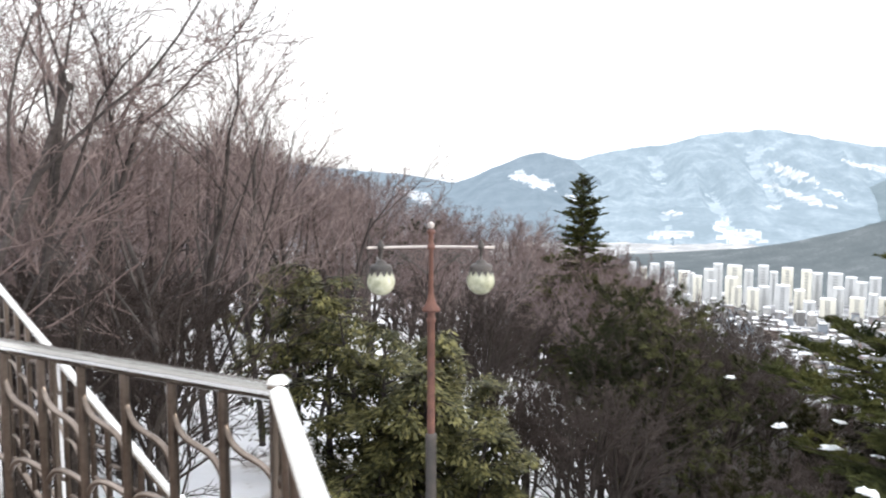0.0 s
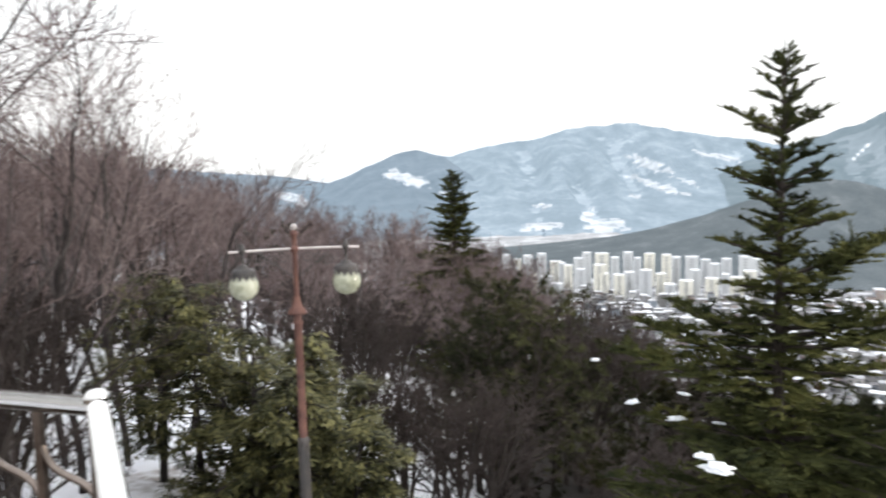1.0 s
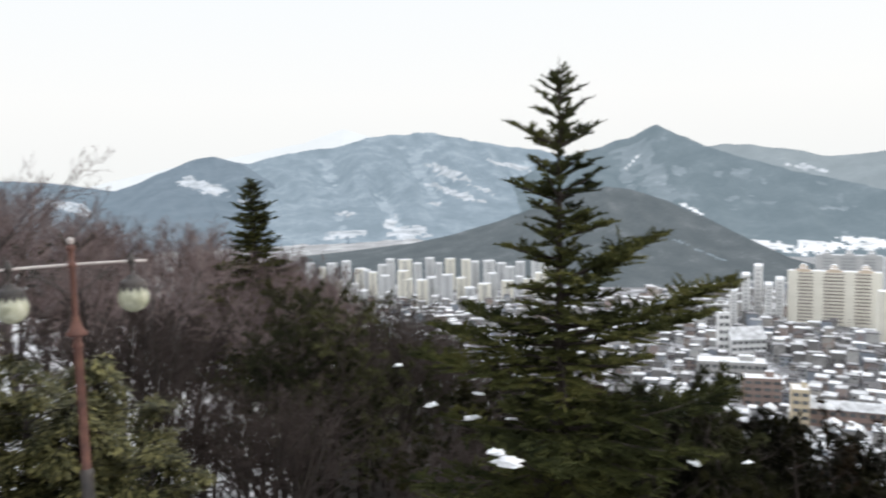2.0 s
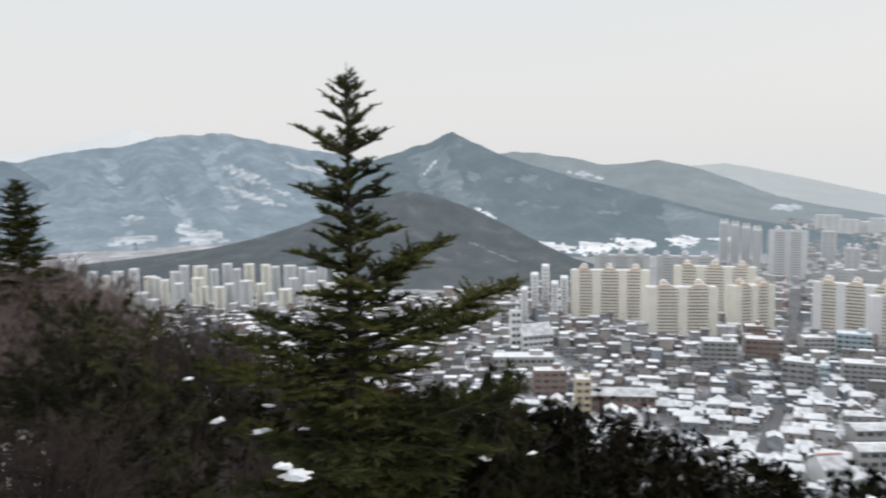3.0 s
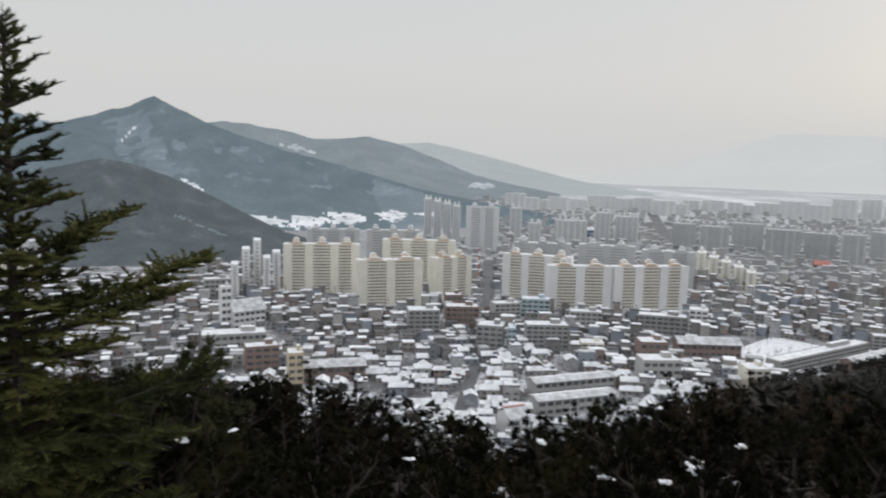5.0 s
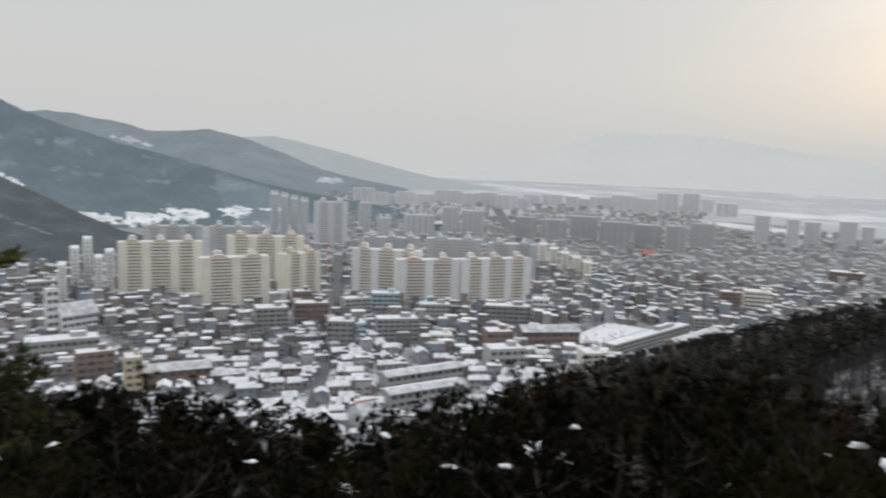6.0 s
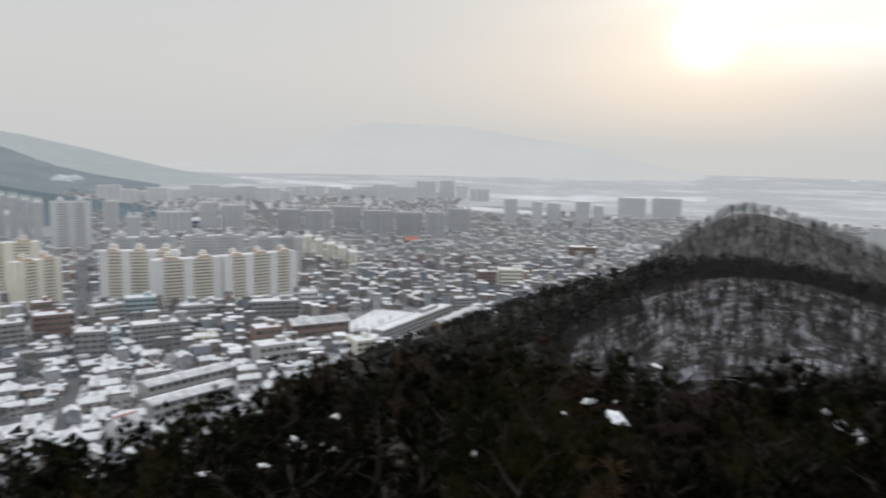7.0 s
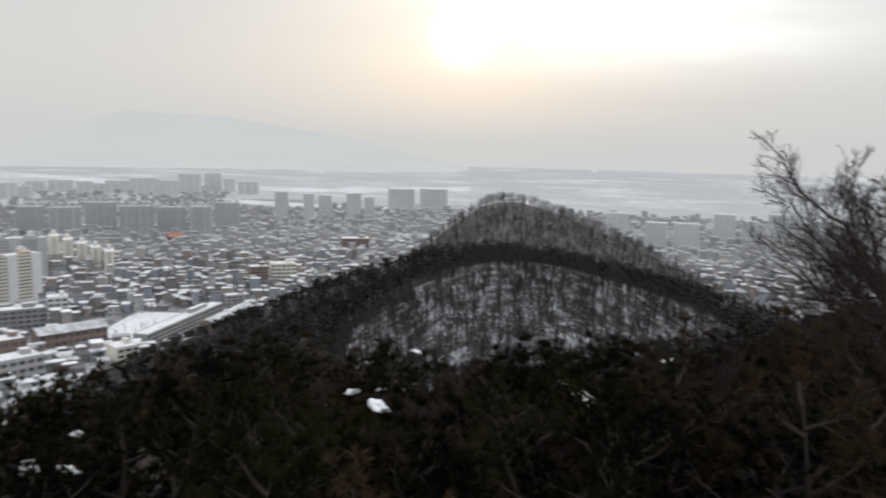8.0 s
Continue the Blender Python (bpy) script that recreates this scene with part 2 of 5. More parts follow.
def mountain_range(name, label, ridge, foot, crest, mat, step=0.12, rough=1.0, rows=44, back=250, fields=(), snow=None, gully=None, seed=0.0):
    """A range of mountains: ridge is rows of (bearing, height in degrees over the eye), foot and crest its distances, or a row's own two.
    fields: clearings under snow, each a bearing, a height in degrees, two half sizes and a slant."""
    rows_at = [(p[0], p[1], p[2], p[3]) if len(p) > 2 else (p[0], p[1], foot, crest) for p in ridge]
    bs = [p[0] for p in ridge]
    n_b = int((bs[-1] - bs[0]) / step) + 1
    verts, faces, slots = [], [], []
    w = rows + 4
    for i in range(n_b):
        b = bs[0] + i * step
        e, foot, crest = (float(np.interp(b, bs, [p[k] for p in rows_at])) for k in (1, 2, 3))
        jag = crest * 0.0011 * rough * noise.fractal(Vector((b * 0.9, seed, 3.3)), 1.0, 2.0, 3)
        top = 1.6 + crest * math.tan(radians(e)) - CITY
        for j in range(w):
            v = j / rows
            r = foot + (crest - foot) * v if v <= 1 else crest + (v - 1) * rows / 4 * back
            p = at(b, r)
            # spurs run down from the crest and fan out towards the foot
            q = Vector((b * 0.20 + 0.5 * v, v * 0.55 + seed, seed * 3.7))
            spur = abs(noise.noise(q)) * 1.5 + abs(noise.noise(q * 2.3 + Vector((5, 1, 0)))) * 0.8 + abs(noise.noise(q * 5.1)) * 0.3
            fall = (v ** 1.15) if v <= 1 else max(0.0, 1 - (v - 1) * 3)
            hold = 3.2 * v * (1 - v) if v < 1 else 0.0
            z = top * fall * (1 - 0.62 * rough * min(1.0, spur) * hold)
            if v <= 1:
                z += top * 0.016 * rough * noise.fractal(Vector((p.x / 70, p.y / 70, 0.5)), 1.0, 2.0, 4)
                z += jag * v ** 8
            z = CITY - 2 + max(0.0, z)
            verts.append((p.x, p.y, z))
            # gullies take the paler slot 2, for valley mist and relief
            slot = 2 if hold > 0.2 and spur + 0.35 * noise.fractal(Vector((p.x / 130, p.y / 130, 9.0)), 1.0, 2.0, 3) > 0.98 else 0
            up = math.degrees(math.atan2(z - 1.6, r))
            for fb, fe, half_b, half_e, slant in fields:
                du, dv = (b - fb) / half_b, (up - fe - slant * (b - fb)) / half_e
                if abs(du) < 1.7 and abs(dv) < 1.7:
                    ragged = noise.fractal(Vector((b * 1.7, up * 4.5, fb)), 1.0, 2.0, 3)
                    if du * du + dv * dv < 0.9 + 1.3 * ragged:
                        slot = 1
            if i < n_b - 1 and j < w - 1:
                faces.append((i * w + j, i * w + j + 1, (i + 1) * w + j + 1, (i + 1) * w + j))
                slots.append(slot)
    me = bpy.data.meshes.new(name)
    me.from_pydata(verts, [], faces)
    me.materials.append(mat)
    me.materials.append(snow or SNOW_CLEARING)
    me.materials.append(gully or mat)
    me.polygons.foreach_set("material_index", slots)
    me.polygons.foreach_set("use_smooth", [True] * len(faces))
    return tagged(new(name, me), label, "mountain", kind="structure")


# bluish mist before these slopes is put into their glow
FAR_BLUE = material("snowy_forest_with_mist_glow", [(0.05, 0.06, 0.07), (0.085, 0.098, 0.112), (0.15, 0.165, 0.18), (0.27, 0.29, 0.31)], 0.012, 0.95, gloss=0.0, fine=6, glow=(0.160, 0.208, 0.246), spread=(0.38, 0.80), stretch=(1.0, 2.2, 0.8), turn=17)
ROUND_BLUE = material("forest_with_blue_mist_glow", [(0.045, 0.053, 0.062), (0.075, 0.086, 0.098), (0.15, 0.165, 0.18)], 0.012, 0.95, gloss=0.0, fine=6, glow=(0.110, 0.148, 0.182), spread=(0.38, 0.80), stretch=(1.0, 2.2, 0.8), turn=17)
# thick mist over the peak: emission close to the sky's colour
PALE_PEAK = material("peak_with_mist_glow", [(0.10, 0.11, 0.12), (0.14, 0.15, 0.16)], 0.004, 0.95, gloss=0.0, fine=5, glow=(0.56, 0.585, 0.60), spread=(0.40, 0.72))
MID_BLUE = material("winter_forest_with_mist_glow", [(0.040, 0.047, 0.052), (0.065, 0.074, 0.08), (0.15, 0.16, 0.17)], 0.012, 0.95, gloss=0.0, fine=6, glow=(0.112, 0.149, 0.173), spread=(0.40, 0.80), stretch=(1.0, 2.2, 0.8), turn=50)
NEAR_FOREST = material("foothill_with_mist_glow", [(0.036, 0.040, 0.042), (0.056, 0.060, 0.062), (0.13, 0.133, 0.137)], 0.03, 0.95, gloss=0.0, fine=8, bump=2.0, glow=(0.066, 0.081, 0.091), spread=(0.38, 0.76))
SECOND_BLUE = material("ridge_with_light_mist_glow", [(0.06, 0.066, 0.07), (0.09, 0.098, 0.103), (0.17, 0.18, 0.19)], 0.010, 0.95, gloss=0.0, fine=6, glow=(0.182, 0.218, 0.240), spread=(0.40, 0.80), stretch=(1.0, 2.2, 0.8), turn=60)
# palest ranges: mist added as emission over a dim base
THIRD_BLUE = material("ridge_with_mist_glow", [(0.08, 0.085, 0.09), (0.12, 0.125, 0.13)], 0.004, 0.95, gloss=0.0, fine=4, glow=(0.36, 0.395, 0.41), spread=(0.40, 0.74))
PALE_HAZE = material("mountains_with_mist_glow", [(0.10, 0.10, 0.10), (0.13, 0.13, 0.13)], 0.002, 1.0, gloss=0.0, glow=(0.555, 0.57, 0.57))
# snowfields carry the same mist as glow
SNOW_CLEARING = material("snow_clearing_with_mist_glow", [(0.42, 0.43, 0.45), (0.30, 0.31, 0.325), (0.14, 0.15, 0.16)], 0.02, 0.95, gloss=0.0, fine=5, glow=(0.13, 0.155, 0.175), spread=(0.38, 0.62))
SNOW_TERRACE = material("snow_terraces_with_mist_glow", [(0.66, 0.67, 0.68), (0.56, 0.57, 0.58), (0.26, 0.265, 0.27)], 0.03, 0.95, gloss=0.0, fine=5, glow=(0.10, 0.11, 0.12), spread=(0.40, 0.66))
# valley mist put into paler gullies; the second also snows the foothill
FAR_GULLY = material("far_gullies_paled_by_mist", [(0.12, 0.13, 0.145), (0.17, 0.185, 0.2), (0.27, 0.285, 0.3)], 0.012, 0.95, gloss=0.0, fine=6, glow=(0.160, 0.208, 0.246), spread=(0.38, 0.72))
MID_GULLY = material("misty_gullies_and_thin_snow", [(0.075, 0.083, 0.09), (0.11, 0.12, 0.13), (0.2, 0.21, 0.22)], 0.012, 0.95, gloss=0.0, fine=6, glow=(0.112, 0.149, 0.173), spread=(0.38, 0.72))
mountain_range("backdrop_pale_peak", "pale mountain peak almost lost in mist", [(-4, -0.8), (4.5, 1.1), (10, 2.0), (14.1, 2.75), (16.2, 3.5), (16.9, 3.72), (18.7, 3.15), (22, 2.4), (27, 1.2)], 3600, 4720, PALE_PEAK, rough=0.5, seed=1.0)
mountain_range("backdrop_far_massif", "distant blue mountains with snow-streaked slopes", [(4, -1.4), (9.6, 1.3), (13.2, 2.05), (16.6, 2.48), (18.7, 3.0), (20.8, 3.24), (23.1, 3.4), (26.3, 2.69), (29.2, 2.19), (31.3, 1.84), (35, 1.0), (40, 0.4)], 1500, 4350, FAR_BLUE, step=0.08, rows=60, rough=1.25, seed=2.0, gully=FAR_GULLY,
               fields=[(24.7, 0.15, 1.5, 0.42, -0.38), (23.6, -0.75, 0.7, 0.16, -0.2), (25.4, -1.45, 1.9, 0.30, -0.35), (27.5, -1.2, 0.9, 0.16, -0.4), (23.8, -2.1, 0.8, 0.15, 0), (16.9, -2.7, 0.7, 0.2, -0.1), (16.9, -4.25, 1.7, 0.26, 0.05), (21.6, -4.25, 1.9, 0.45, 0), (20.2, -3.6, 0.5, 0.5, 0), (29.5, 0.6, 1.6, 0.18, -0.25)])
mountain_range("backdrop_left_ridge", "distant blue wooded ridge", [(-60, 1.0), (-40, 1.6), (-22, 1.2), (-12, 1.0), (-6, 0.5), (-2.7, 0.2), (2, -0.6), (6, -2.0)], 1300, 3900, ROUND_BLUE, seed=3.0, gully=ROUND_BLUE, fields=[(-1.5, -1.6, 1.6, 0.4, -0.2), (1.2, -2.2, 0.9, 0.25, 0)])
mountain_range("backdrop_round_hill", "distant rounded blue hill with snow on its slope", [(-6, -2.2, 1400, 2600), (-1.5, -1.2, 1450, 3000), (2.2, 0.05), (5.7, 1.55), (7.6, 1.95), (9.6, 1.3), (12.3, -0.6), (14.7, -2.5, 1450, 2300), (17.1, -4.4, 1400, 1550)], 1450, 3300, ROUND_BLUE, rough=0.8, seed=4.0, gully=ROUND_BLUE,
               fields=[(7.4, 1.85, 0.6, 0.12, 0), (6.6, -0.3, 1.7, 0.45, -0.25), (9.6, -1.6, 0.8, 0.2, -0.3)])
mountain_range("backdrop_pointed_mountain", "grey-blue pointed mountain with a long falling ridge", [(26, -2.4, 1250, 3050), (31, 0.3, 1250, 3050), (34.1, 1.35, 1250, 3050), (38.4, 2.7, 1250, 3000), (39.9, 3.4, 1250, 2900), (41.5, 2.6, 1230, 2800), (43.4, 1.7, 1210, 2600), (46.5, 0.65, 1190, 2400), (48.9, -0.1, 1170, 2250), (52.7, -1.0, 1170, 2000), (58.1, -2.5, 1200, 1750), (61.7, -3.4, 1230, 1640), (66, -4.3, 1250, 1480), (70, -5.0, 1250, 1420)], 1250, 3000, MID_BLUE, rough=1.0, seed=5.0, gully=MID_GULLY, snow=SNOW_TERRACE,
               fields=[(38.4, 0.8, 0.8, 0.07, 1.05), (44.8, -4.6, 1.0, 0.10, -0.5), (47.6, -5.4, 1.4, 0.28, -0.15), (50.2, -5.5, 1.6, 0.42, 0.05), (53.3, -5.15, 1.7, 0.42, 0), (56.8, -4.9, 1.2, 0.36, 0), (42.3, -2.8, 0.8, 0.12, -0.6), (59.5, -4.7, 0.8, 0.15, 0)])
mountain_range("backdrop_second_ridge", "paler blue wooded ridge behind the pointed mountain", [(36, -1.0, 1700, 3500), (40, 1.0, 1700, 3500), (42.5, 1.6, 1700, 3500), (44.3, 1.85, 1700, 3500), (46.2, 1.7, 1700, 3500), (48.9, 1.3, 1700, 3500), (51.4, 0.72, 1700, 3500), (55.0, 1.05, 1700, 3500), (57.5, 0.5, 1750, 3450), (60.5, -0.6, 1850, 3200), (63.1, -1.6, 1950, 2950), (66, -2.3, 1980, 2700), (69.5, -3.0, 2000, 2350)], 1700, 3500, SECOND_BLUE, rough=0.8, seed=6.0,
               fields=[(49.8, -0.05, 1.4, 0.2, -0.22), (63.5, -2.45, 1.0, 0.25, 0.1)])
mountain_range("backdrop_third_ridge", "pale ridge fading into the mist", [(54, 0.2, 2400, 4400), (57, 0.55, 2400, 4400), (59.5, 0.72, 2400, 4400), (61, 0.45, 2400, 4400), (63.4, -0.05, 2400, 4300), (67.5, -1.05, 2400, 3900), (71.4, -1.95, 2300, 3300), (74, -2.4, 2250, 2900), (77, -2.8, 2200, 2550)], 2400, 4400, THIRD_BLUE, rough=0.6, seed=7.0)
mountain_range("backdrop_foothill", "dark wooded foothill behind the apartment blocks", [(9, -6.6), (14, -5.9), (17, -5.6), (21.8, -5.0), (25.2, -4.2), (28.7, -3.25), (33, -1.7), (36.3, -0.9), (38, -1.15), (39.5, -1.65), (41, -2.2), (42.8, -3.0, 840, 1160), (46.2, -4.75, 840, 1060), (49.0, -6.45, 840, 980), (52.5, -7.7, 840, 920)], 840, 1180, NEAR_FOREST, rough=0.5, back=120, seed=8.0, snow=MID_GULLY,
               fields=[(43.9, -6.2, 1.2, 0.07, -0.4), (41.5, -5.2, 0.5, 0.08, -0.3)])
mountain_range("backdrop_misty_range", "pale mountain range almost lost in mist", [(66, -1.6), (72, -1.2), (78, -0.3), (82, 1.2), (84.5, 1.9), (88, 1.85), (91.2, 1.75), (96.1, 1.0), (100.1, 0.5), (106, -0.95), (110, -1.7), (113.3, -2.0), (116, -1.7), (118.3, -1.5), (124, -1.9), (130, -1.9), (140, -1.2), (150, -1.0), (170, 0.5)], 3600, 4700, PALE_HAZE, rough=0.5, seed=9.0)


# ---------------------------------------------------------------- the town
CREAM = material("cream_painted_concrete", [(0.68, 0.655, 0.575), (0.75, 0.725, 0.64), (0.78, 0.755, 0.67)], 0.12, 0.85, fine=10, vary=0.15)
WHITE_WALL = material("white_painted_concrete", [(0.68, 0.68, 0.68), (0.76, 0.76, 0.75)], 0.12, 0.85, fine=10, vary=0.2)
# walls of the farther flats, greyed in their colour for haze
GREY_WALL = material("haze_greyed_concrete", [(0.40, 0.41, 0.42), (0.47, 0.48, 0.485), (0.52, 0.52, 0.52)], 0.1, 0.85, fine=10, vary=0.25)
PALE_GREY = material("haze_paled_render", [(0.55, 0.56, 0.57), (0.62, 0.63, 0.635)], 0.1, 0.9, fine=8, vary=0.25)
BALCONY = material("balcony_parapet_paint", [(0.70, 0.665, 0.58), (0.77, 0.735, 0.65)], 0.4, 0.8, vary=0.1)
WINDOW = material("dark_window_glass", [(0.08, 0.085, 0.09), (0.14, 0.145, 0.15)], 0.5, 0.25, vary=0.5)
BAY_GLASS = material("balcony_glazing", [(0.20, 0.175, 0.155), (0.29, 0.26, 0.235)], 0.4, 0.35, vary=0.4)
# haze over distant flats put into whitish walls and low-contrast glass
HAZE_WALL = material("hazed_white_render", [(0.60, 0.61, 0.615), (0.68, 0.69, 0.69)], 0.1, 0.95, gloss=0.0, fine=8, vary=0.25)
HAZE_GLASS = material("hazed_window_glass", [(0.46, 0.475, 0.485), (0.54, 0.55, 0.56)], 0.3, 0.7, gloss=0.1, vary=0.2)
WINDOW_FAR = material("haze_greyed_glass", [(0.30, 0.315, 0.33), (0.38, 0.39, 0.40)], 0.5, 0.4, vary=0.3)
OCHRE = material("ochre_roof_housing", [(0.54, 0.43, 0.32), (0.63, 0.53, 0.42)], 0.5, 0.8, vary=0.4)
HOUSE_WALL = material("house_walls", [(0.20, 0.195, 0.19), (0.29, 0.285, 0.28), (0.40, 0.385, 0.36), (0.29, 0.215, 0.19), (0.25, 0.26, 0.28), (0.50, 0.49, 0.47), (0.26, 0.29, 0.33)], 0.3, 0.9, fine=8, vary=1.3, per="island", spread=(0.05, 0.95))
HOUSE_WALL_ONE = material("house_wall_paint", [(0.20, 0.195, 0.19), (0.29, 0.285, 0.28), (0.40, 0.385, 0.36), (0.29, 0.215, 0.19), (0.25, 0.26, 0.28), (0.50, 0.49, 0.47), (0.26, 0.29, 0.33)], 0.3, 0.9, fine=8, vary=1.3, per="object", spread=(0.05, 0.95))
# far houses: haze put into paler walls and greyer roof snow
SUBURB_WALL = material("hazed_suburb_walls", [(0.33, 0.33, 0.33), (0.39, 0.39, 0.385), (0.44, 0.43, 0.415), (0.37, 0.38, 0.395)], 0.2, 0.95, gloss=0.0, fine=8, vary=1.0, per="island", spread=(0.1, 0.9))
SUBURB_ROOF = material("hazed_suburb_roof_snow", [(0.38, 0.385, 0.39), (0.47, 0.475, 0.48), (0.62, 0.63, 0.64)], 0.2, 0.9, gloss=0.0, fine=5, vary=0.7, per="island", spread=(0.22, 0.68))
ASPHALT = material("wet_asphalt", [(0.07, 0.07, 0.075), (0.12, 0.12, 0.125)], 0.05, 0.6, fine=8)
TOWN_GREY = material("weathered_concrete", [(0.24, 0.24, 0.24), (0.31, 0.31, 0.305), (0.36, 0.355, 0.35)], 0.15, 0.9, fine=9, vary=0.35)
TOWN_PALE = material("stained_pale_render", [(0.36, 0.355, 0.345), (0.44, 0.435, 0.425)], 0.15, 0.9, fine=9, vary=0.3)
TILE = material("dark_roof_edge", [(0.07, 0.07, 0.075), (0.12, 0.11, 0.11), (0.12, 0.15, 0.19)], 0.5, 0.7, vary=0.9)
BEIGE = material("beige_plaster", [(0.50, 0.42, 0.29), (0.58, 0.49, 0.35)], 0.2, 0.85)
RED = material("red_roof_paint", [(0.36, 0.13, 0.10), (0.46, 0.2, 0.16)], 0.4, 0.7)
BRICK = material("red_brick", [(0.2, 0.145, 0.125), (0.29, 0.215, 0.185)], 0.4, 0.9)
TEAL = material("blue_grey_cladding", [(0.34, 0.44, 0.48), (0.44, 0.54, 0.58)], 0.2, 0.6)
BLUE_TARP = material("blue_sheet_roof", [(0.10, 0.16, 0.32), (0.14, 0.22, 0.40)], 0.2, 0.7)

BLOCKED = []   # places that houses keep clear of: x, y, radius


def block_at(b0, b1, r0, r1=None):
    """Middle, length and turn of a front that runs from one bearing to the other."""
    p, q = at(b0, r0), at(b1, r1 or r0)
    d = q - p
    return (p + q) / 2, d.length, math.degrees(math.atan2(d.y, d.x))


window_meshes = {}


def apartment_block(b0, b1, r, h, wall=CREAM, floors=14, detail=True, r1=None, depth=12.0, housing=OCHRE, bay=22.0, glass=None, label=""):
    """A slab of flats: body with pale fins, rows of balconies and windows, lift housings with snow on the roof."""
    glass = glass or BAY_GLASS
    mid, length, turn = block_at(b0, b1, r, r1)
    inward = at(turn * -1, depth / 2)   # away from the viewer's side of the front
    m = Matrix.Translation((mid.x + inward.x, mid.y + inward.y, CITY)) @ Matrix.Rotation(radians(turn), 4, "Z")
    BLOCKED.append((mid.x + inward.x, mid.y + inward.y, length / 2 + 6))
    ob = thing("apartment_block", m, label or "cream high-rise slab of flats with rows of balconies", "apartment building", "apartment blocks")
    s = Shape()
    s.box((0, 0, h / 2), (length, depth, h), bottom=False)
    part("wall", s, wall, ob)
    bays = max(1, round(length / bay))
    w = length / bays
    FIN = min(7.6, length / bays * 0.34)
    fin = Shape()
    fin.box((0, -depth / 2 - 0.55, h / 2 + 0.4), (FIN * 1.0, 1.1, h + 0.8), bottom=False)
    fin_mesh = fin.mesh("fin", wall)
    for i in range(bays + 1):
        x = -length / 2 + i * w
        x = min(max(x, -length / 2 + FIN / 2), length / 2 - FIN / 2)
        piece("fin", fin_mesh, ob, Matrix.Translation((x, 0, 0)))
    step = (h - 2.0) / floors
    open_w = w - FIN * 1.04
    if detail:
        key = (round(open_w, 1), round(step, 2))
        if key not in window_meshes:
            g = Shape()
            g.box((0, 0, step * 0.5), (open_w, 0.12, step * 0.44))
            for k in (-0.38, -0.2, 0.0, 0.2, 0.38):
                g.box((k * open_w, -0.07, step * 0.5), (0.3, 0.06, step * 0.44), slot=1)
            p = Shape()
            p.box((0, 0, 0), (open_w, 0.9, 0.2))
            p.box((0, -0.4, step * 0.24), (open_w, 0.12, step * 0.50))
            window_meshes[key] = g.mesh("window", glass, wall), p.mesh("balcony", BALCONY)
        win, bal = window_meshes[key]
        for i in range(bays):
            x = -length / 2 + (i + 0.5) * w
            for k in range(floors):
                z = 1.6 + k * step
                piece("window", win, ob, Matrix.Translation((x, -depth / 2 - 0.08, z + step * 0.15)))
                piece("balcony", bal, ob, Matrix.Translation((x, -depth / 2 - 0.5, z)))
    else:
        g = Shape()
        for i in range(bays):
            x = -length / 2 + (i + 0.5) * w
            for k in range(floors):
                g.box((x, -depth / 2 - 0.1, 2.3 + k * step), (open_w, 0.3, step * 0.45))
        tagged(part("window", g, glass, ob), kind="stuff")
    roof = Shape()
    roof.box((0, 0, h + 0.2), (length - 0.6, depth - 0.6, 0.4))
    part("roof", roof, SNOW_ROOF, ob)
    for i in range(bays if housing else 0):
        x = -length / 2 + (i + 0.5) * w
        t = Shape()
        # a stepped gable over the bay, then the lift's machine room
        if w > 15:
            t.box((x, -depth / 2 + 1.6, h + 0.7), (w * 0.52, 3.0, 1.4), bottom=False)
            t.box((x, -depth / 2 + 1.6, h + 2.0), (w * 0.30, 3.0, 1.2), bottom=False)
        t.box((x, 0.8, h + 2.1), (min(5.4, w * 0.4), 5.0, 3.8), bottom=False)
        t.box((x, 0.8, h + 4.6), (min(3.4, w * 0.25), 3.4, 1.4), bottom=False)
        lift = part("lift_housing", t, housing, ob)
        t = Shape()
        if w > 15:
            t.box((x, -depth / 2 + 1.6, h + 2.75), (w * 0.30, 3.1, 0.3))
        t.box((x, 0.8, h + 4.1), (min(5.4, w * 0.4) + 0.2, 5.2, 0.3))
        t.box((x, 0.8, h + 5.45), (min(3.4, w * 0.25) + 0.2, 3.6, 0.4))
        part("snow_cap", t, SNOW, lift)
    return ob


